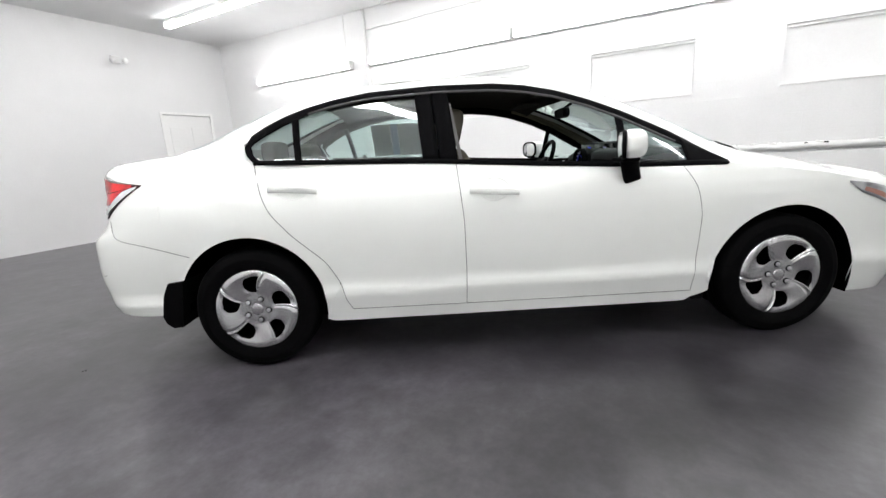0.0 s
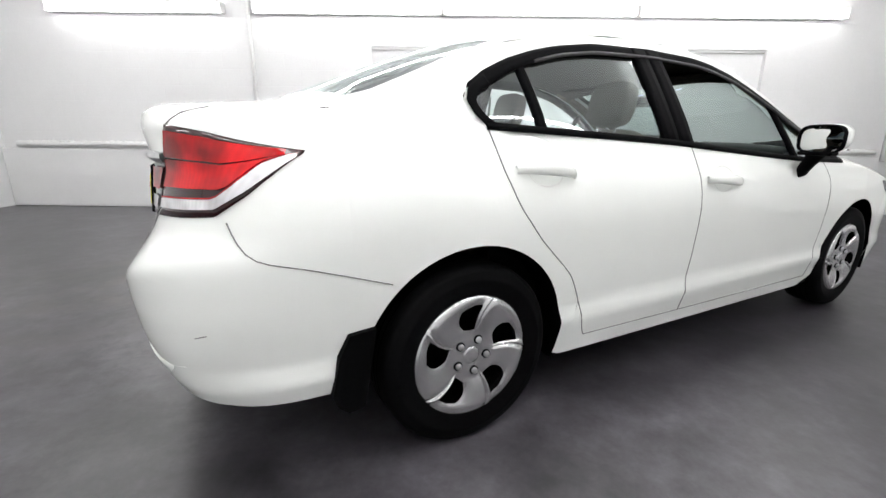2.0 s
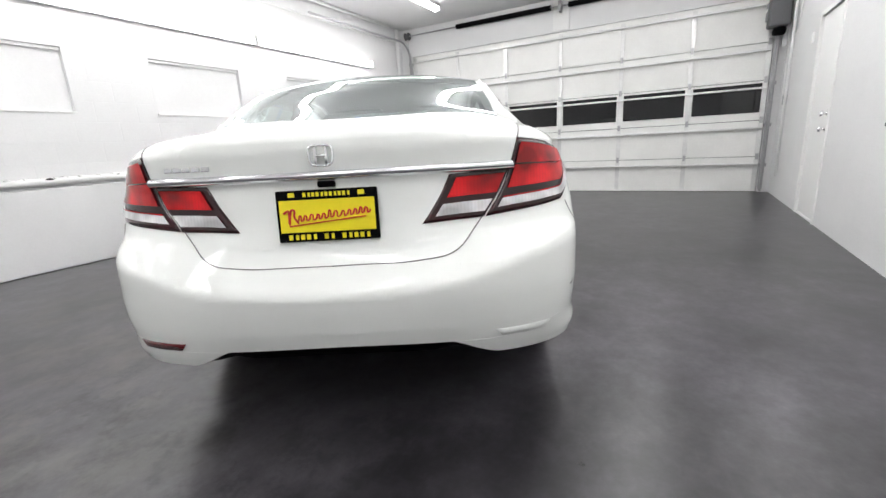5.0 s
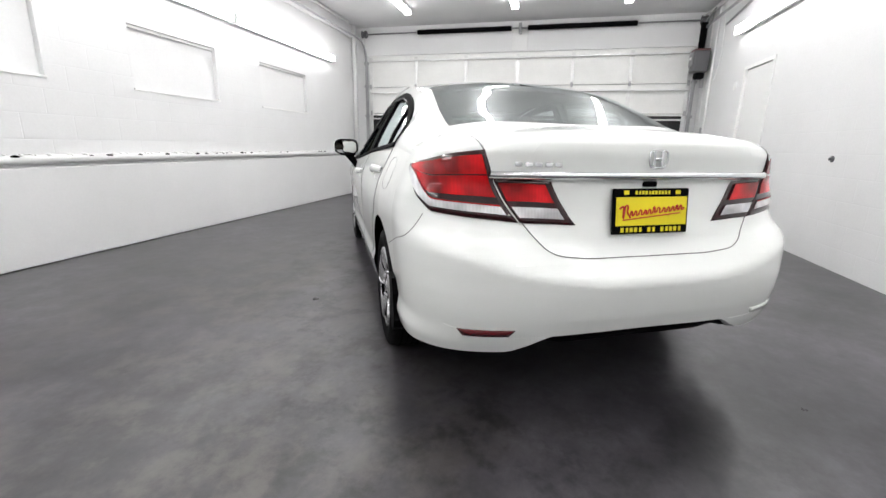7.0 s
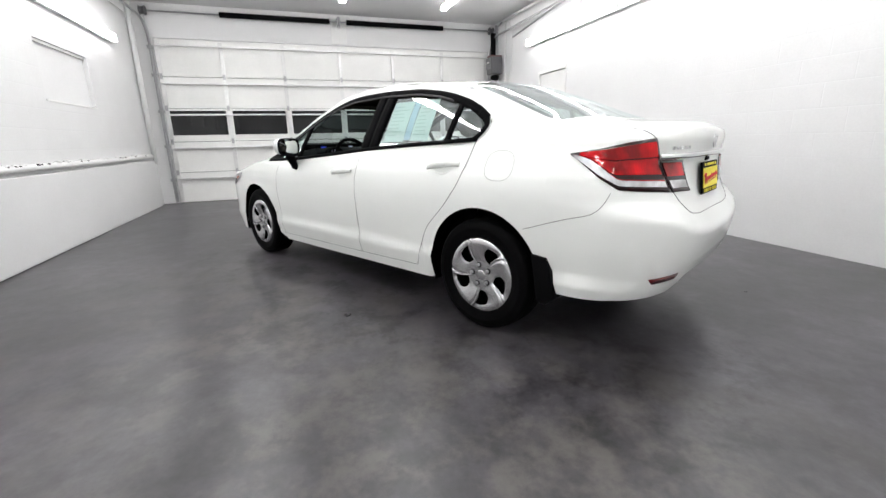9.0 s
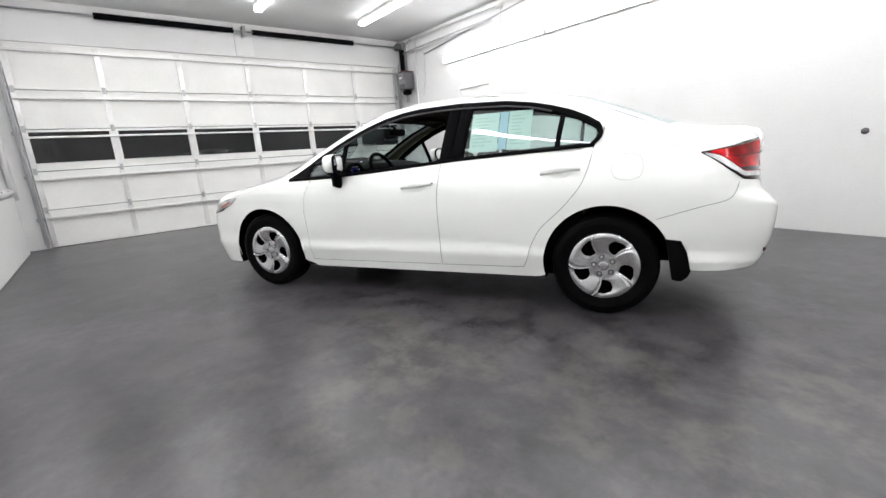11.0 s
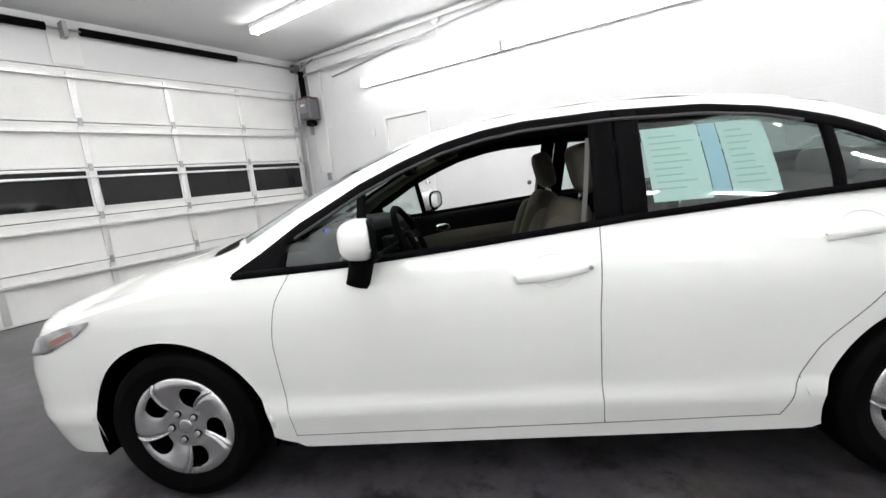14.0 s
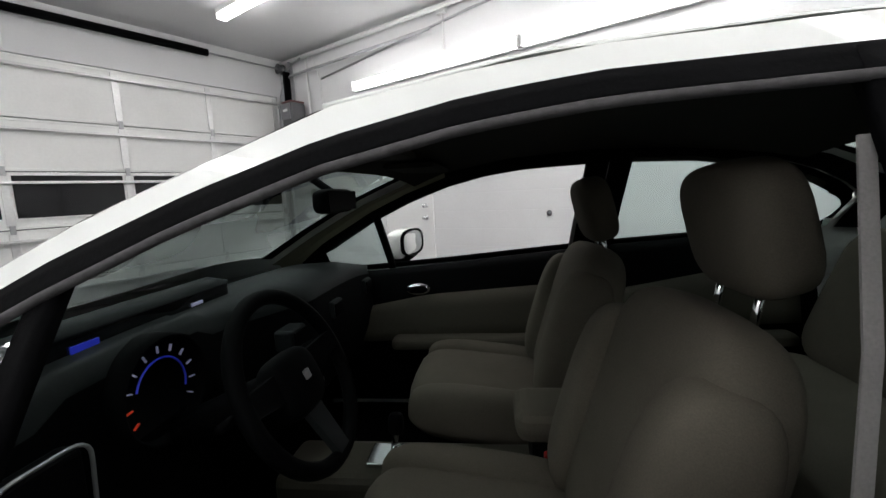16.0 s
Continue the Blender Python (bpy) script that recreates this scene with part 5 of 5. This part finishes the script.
for s in (1, -1):
    sy = 0.37 * s
    seat = new("front_seat")
    seat.parent = car
    seat["label"] = "beige cloth front seat with head restraint"
    def P(name, bm, m_, lab=""):
        return part(name, bm, m_, seat, lab, True)
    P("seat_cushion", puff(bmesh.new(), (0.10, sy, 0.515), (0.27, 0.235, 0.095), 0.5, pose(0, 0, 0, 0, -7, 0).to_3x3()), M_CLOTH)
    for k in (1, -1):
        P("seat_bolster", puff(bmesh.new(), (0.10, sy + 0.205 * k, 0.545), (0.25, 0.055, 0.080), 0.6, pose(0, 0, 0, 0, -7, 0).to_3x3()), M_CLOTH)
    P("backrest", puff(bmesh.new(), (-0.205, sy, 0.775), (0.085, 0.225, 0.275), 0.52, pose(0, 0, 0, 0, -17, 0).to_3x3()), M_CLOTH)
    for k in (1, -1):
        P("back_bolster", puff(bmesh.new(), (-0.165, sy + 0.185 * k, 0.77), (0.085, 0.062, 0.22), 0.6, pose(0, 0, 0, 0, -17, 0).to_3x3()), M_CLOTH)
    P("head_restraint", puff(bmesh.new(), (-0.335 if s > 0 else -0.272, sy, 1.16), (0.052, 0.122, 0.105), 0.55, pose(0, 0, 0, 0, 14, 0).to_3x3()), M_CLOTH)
    for k in (0.055, -0.055):
        bm = bmesh.new()
        tube(bm, [(-0.340 if s > 0 else -0.285, sy + k, 1.09), (-0.320 if s > 0 else -0.305, sy + k, 0.98)], 0.007, 8)
        P("restraint_post", bm, M_CHROME)
    P("seat_base", bx(-0.12, 0.30, sy - 0.21, sy + 0.21, 0.30, 0.45, bev=0.03), M_DARK)
    part("buckle", bx(-0.075, -0.045, sy - 0.255 * s - 0.014, sy - 0.255 * s + 0.014, 0.55, 0.60, bev=0.005), M_BUCKLE, seat, "red seat belt buckle")
rear = new("rear_seat")
rear.parent = car
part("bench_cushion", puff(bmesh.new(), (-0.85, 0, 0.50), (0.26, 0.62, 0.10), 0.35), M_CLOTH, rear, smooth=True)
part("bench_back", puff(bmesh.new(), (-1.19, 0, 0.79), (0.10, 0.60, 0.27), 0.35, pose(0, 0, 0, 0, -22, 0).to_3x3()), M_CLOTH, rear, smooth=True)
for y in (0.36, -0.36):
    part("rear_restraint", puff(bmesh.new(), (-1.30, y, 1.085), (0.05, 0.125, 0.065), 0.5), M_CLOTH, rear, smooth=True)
part("parcel_shelf", bx(-1.78, -1.28, -0.60, 0.60, 1.005, 1.02, bev=0.005), M_DASH, car, "dark parcel shelf")

for s in (1, -1):
    # door linings
    for x0, x1, nm in ((0.86, -0.30, "front_door_lining"), (-0.30, -1.20, "rear_door_lining")):
        rows = []
        for zf, yy in ((0.0, 0.74), (0.25, 0.735), (0.45, 0.715), (0.50, 0.69), (0.56, 0.70), (0.80, 0.735), (0.95, 0.755), (1.0, 0.775), (1.0, 0.80)):
            rows.append([Vector((x, yy * s, 0.30 + (itp(x, BELT) - 0.004 - 0.30) * zf)) for x in np.linspace(x0, x1, 14)])
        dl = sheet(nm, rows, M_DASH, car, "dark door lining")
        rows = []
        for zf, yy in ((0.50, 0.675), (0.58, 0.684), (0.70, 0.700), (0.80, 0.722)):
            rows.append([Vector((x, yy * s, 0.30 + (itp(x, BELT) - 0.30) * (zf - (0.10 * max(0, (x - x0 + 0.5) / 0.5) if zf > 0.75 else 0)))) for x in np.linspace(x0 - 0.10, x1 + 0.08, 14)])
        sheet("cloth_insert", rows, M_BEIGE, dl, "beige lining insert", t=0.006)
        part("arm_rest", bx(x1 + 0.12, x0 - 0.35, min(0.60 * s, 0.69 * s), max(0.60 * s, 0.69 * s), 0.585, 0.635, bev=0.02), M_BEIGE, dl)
        if nm == "front_door_lining":
            bm = bmesh.new()
            bmesh.ops.create_uvsphere(bm, u_segments=16, v_segments=10, radius=1)
            for v in bm.verts:
                v.co = Vector((0.40 + v.co.x * 0.055, (0.716 + v.co.y * 0.012) * s, 0.825 + v.co.z * 0.026))
            ih = part("inner_handle", bm, M_CHROME, dl, "bright inner door handle", True)
            bm = bmesh.new()
            bmesh.ops.create_uvsphere(bm, u_segments=16, v_segments=10, radius=1)
            for v in bm.verts:
                v.co = Vector((0.395 + v.co.x * 0.040, (0.706 + v.co.y * 0.006) * s, 0.825 + v.co.z * 0.017))
            part("handle_recess", bm, M_DASH, ih, smooth=True)
    # belts
    bm = bmesh.new()
    rows = [[Vector((x + (1.27 - z) * 0.15, y * s, z)) for x in (-0.288, -0.304)] for y, z in ((0.640, 1.27), (0.700, 1.08), (0.742, 0.86), (0.738, 0.5))]
    grid(bm, rows)
    part("seat_belt", thick(weld(bm, 1e-5), 0.003), mat("belt_web", (0.17, 0.165, 0.16), 0.8, grain=0.1, scale=300), car, "beige seat belt")

dash = new("dashboard")
dash.parent = car
dash["label"] = "dark two-tier dashboard with lit instruments"
rows = []
for xf, zf in ((1.02, 0.955), (0.90, 0.985), (0.78, 0.990), (0.74, 0.970), (0.735, 0.93), (0.73, 0.86), (0.72, 0.80), (0.74, 0.70), (0.78, 0.58), (0.82, 0.45)):
    rows.append([Vector((xf - (0.11 * itp(y, [(-0.1, 1.0), (0.14, 0.0)]) if zf < 0.98 and xf < 0.8 else 0.0), y, zf + (0.025 if 0.18 < y < 0.58 and 0.85 < zf < 0.99 else 0) - 0.03 * (abs(y) / 0.72) ** 4)) for y in np.linspace(-0.735, 0.735, 30)])
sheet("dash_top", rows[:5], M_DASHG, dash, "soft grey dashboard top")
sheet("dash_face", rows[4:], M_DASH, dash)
sheet("upper_display_hood", [[Vector((x, y, z)) for y in np.linspace(-0.02, 0.62, 12)] for x, z in ((0.99, 1.00), (0.88, 1.035), (0.815, 1.025), (0.83, 0.98))], M_DASHG, dash)
part("upper_display", bx(0.806, 0.842, 0.0, 0.61, 0.952, 1.019), M_BGLASS, dash, "dark upper display")
part("speed_readout", bx(0.8015, 0.805, 0.40, 0.455, 0.978, 1.002), M_BLUE, dash, "blue lit readout")
part("speed_readout", bx(0.8015, 0.805, 0.47, 0.52, 0.976, 0.984), M_DIALW, dash)
part("display_line", bx(0.8015, 0.805, 0.10, 0.20, 0.976, 0.980), M_DIALR, dash)
part("display_text_bar", bx(0.8015, 0.805, 0.11, 0.15, 0.992, 1.000), M_DIALW, dash)
bm = bmesh.new()
lathe(bm, [(0.0, 0.0), (0.095, 0.0), (0.10, -0.025), (0.108, -0.03), (0.112, 0.02)], 36, "x", (0.722, 0.37, 0.885))
cl = part("tachometer", bm, M_DASH, dash, "round instrument with blue glow", True)
for k in range(11):
    a = math.radians(-30 + k * 24)
    bm = bx(-0.002, 0.002, -0.0013, 0.0013, -0.007, 0.007)
    bm.transform(pose(0.712, 0.37, 0.885) @ pose(0, 0, 0, -math.degrees(a) + 90, 0, 0) @ pose(0, 0, 0.080))
    part("dial_tick", bm, M_DIALR if k > 8 else M_DIALW, cl)
bm = bmesh.new()
tube(bm, [(0.712, 0.37 + 0.062 * math.cos(a), 0.885 + 0.062 * math.sin(a)) for a in np.linspace(0.3, math.pi + 0.3, 24)], 0.0022, 6)
part("dial_ring", bm, M_BLUE, cl, "blue glowing ring")
part("vent", bx(0.665, 0.705, 0.575, 0.69, 0.80, 0.90, bev=0.012), M_BLACK, dash)
bm = bmesh.new()
tube(bm, smooth_line([(0.660, 0.575, 0.80), (0.656, 0.573, 0.895), (0.660, 0.587, 0.907), (0.668, 0.680, 0.903), (0.672, 0.691, 0.89), (0.672, 0.687, 0.81), (0.666, 0.675, 0.797)], 40), 0.0032, 6)
part("vent_rim", bm, M_STEEL, dash, "bright vent surround", True)
for y in (-0.66, -0.30, 0.0):
    v = part("vent", bx(0.605, 0.66, y - 0.045, y + 0.045, 0.83, 0.89, bev=0.010), M_DASHG, dash)
    part("vent_slot", bx(0.600, 0.6045, y - 0.036, y + 0.036, 0.838, 0.882, bev=0.002), M_BLACK, v)
part("radio", bx(0.60, 0.66, -0.11, 0.09, 0.66, 0.82, bev=0.012), M_BLACK, dash)
for y in (-0.06, 0.04):
    bm = bmesh.new()
    lathe(bm, [(0.0, -0.02), (0.016, -0.02), (0.018, 0.01)], 16, "x", (0.60, y, 0.70))
    part("radio_knob", bm, M_STEEL, dash, smooth=True)
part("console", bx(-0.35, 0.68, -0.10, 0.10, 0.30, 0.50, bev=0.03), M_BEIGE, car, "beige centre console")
part("shift_plate", bx(0.27, 0.43, -0.05, 0.05, 0.501, 0.515, bev=0.004), M_CHROME, car)
bm = bmesh.new()
tube(bm, [(0.36, 0, 0.51), (0.35, 0, 0.59)], 0.010, 8)
sk = part("gear_lever", bm, M_CHROME, car, "gear lever", True)
part("knob", puff(bmesh.new(), (0.348, 0, 0.605), (0.022, 0.020, 0.032), 0.7), M_BLACK, sk, smooth=True)
part("arm_rest", bx(-0.26, 0.02, -0.095, 0.095, 0.60, 0.68, bev=0.035), M_CLOTH, car, "beige centre armrest")
part("arm_rest_base", bx(-0.24, -0.02, -0.085, 0.085, 0.49, 0.605, bev=0.01), M_DASH, car)

# steering wheel
sw = new("steering_wheel")
sw.parent = car
sw["label"] = "black three-spoke steering wheel"
sw.matrix_basis = pose(0.430, 0.36, 0.905) @ pose(0, 0, 0, 0, 24, 0)
bm = bmesh.new()
tube(bm, [(0, 0.168 * math.cos(a), 0.168 * math.sin(a)) for a in np.linspace(0, 2 * math.pi, 49)[:-1]], 0.0155, 10, closed=True)
part("rim", bm, M_DASH, sw, "black wheel rim", True)
part("hub", puff(bmesh.new(), (0.02, 0, -0.005), (0.035, 0.072, 0.062), 0.6), M_DASH, sw, smooth=True)
part("hub_emblem", bx(-0.019, -0.013, -0.010, 0.010, -0.009, 0.010, bev=0.003), M_STEEL, sw)
for a in (0.12, math.pi - 0.12, -math.pi / 2):
    d = Vector((0, math.cos(a), math.sin(a)))
    q = Vector((0, -math.sin(a), math.cos(a)))
    bm = bmesh.new()
    grid(bm, [[Vector((0.018 - 0.018 * t, 0, 0)) + d * (0.05 + 0.113 * t) + q * w for w in (-0.028 + 0.008 * t, 0.028 - 0.008 * t)] for t in np.linspace(0, 1, 5)])
    part("spoke", thick(weld(bm, 1e-5), 0.014), M_DASH if a > 0 else M_DASHG, sw)
bm = bmesh.new()
tube(bm, [(0.03, 0, 0), (0.28, 0, 0.0)], 0.035, 12)
part("column", bm, M_BLACK, sw, smooth=True)
for y in (0.16, -0.16):
    bm = bmesh.new()
    tube(bm, [(0.07, 0, 0), (0.06, y, 0.01)], 0.008, 8)
    part("stalk", bm, M_BLACK, sw, smooth=True)

# rear-view mirror and sun visors
rv = part("rear_view_mirror", puff(bmesh.new(), (0.47, 0, 1.232), (0.022, 0.115, 0.032), 0.5), M_BLACK, car, "black rear-view mirror", smooth=True)
# mirror glass coloured black to stand for the dark cabin it reflects
part("mirror_dark_reflection", bx(0.446, 0.4485, -0.10, 0.10, 1.207, 1.257), M_BLACK, rv)
bm = bmesh.new()
tube(bm, [(0.47, 0, 1.25), (0.53, 0, 1.295)], 0.010, 8)
part("mirror_stem", bm, M_BLACK, rv)
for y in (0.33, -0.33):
    part("sun_visor", bx(0.22, 0.37, y - 0.19, y + 0.19, 1.315, 1.33, bev=0.006), M_LINER_DIM, car)

# sheets taped inside the left rear window
def on_glass(x, z):
    return on_side(x, z, 1, -0.012)


for x0, x1, z0, z1, m_, nm in ((-0.475, -0.665, 1.035, 1.285, M_PAPER, "price_sheet"), (-0.668, -0.725, 1.045, 1.285, M_PAPERB, "blue_strip"), (-0.728, -0.88, 1.04, 1.285, M_PAPER, "price_sheet")):
    ps = sheet(nm, [[on_glass(x, z) for x in np.linspace(x0, x1, 4)] for z in np.linspace(z0, z1, 4)], m_, car, "printed window sheet behind the glass")
    if nm == "price_sheet":
        random.seed(int(-x0 * 1000))
        for k in range(9):
            zz = z1 - 0.03 - k * 0.022
            xa, xb = x0 - 0.02, x1 + 0.02 + random.uniform(0, 0.06)
            sheet("text_bar", [[on_side(x, z, 1, -0.0105) for x in (xa, xb)] for z in (zz, zz - 0.005)], M_INK, ps)


# ---- floor bits ----
random.seed(9)
def clod(x, y, r, label):
    bm = bmesh.new()
    for k in range(5):
        res = bmesh.ops.create_icosphere(bm, subdivisions=2, radius=r * random.uniform(0.3, 0.7))
        d = Vector((random.uniform(-1, 1) * r, random.uniform(-1, 1) * r, 0))
        for v in res["verts"]:
            n_ = noise.noise(v.co * 60)
            v.co = Vector((v.co.x * 1.3, v.co.y, v.co.z * 0.22)) * (1 + 0.5 * n_) + d
    zmin = min(v.co.z for v in bm.verts)
    for v in bm.verts:
        v.co += Vector((x, y, -zmin - 0.001))
    return thing("dirt_clod", bm, M_DEBRIS, label, "dirt", "floor debris", smooth=True)


for x, y, r in ((-1.12, 0.80, 0.020), (-1.72, -1.78, 0.010)):
    clod(x, y, r, "small dark clod of dirt on the floor")
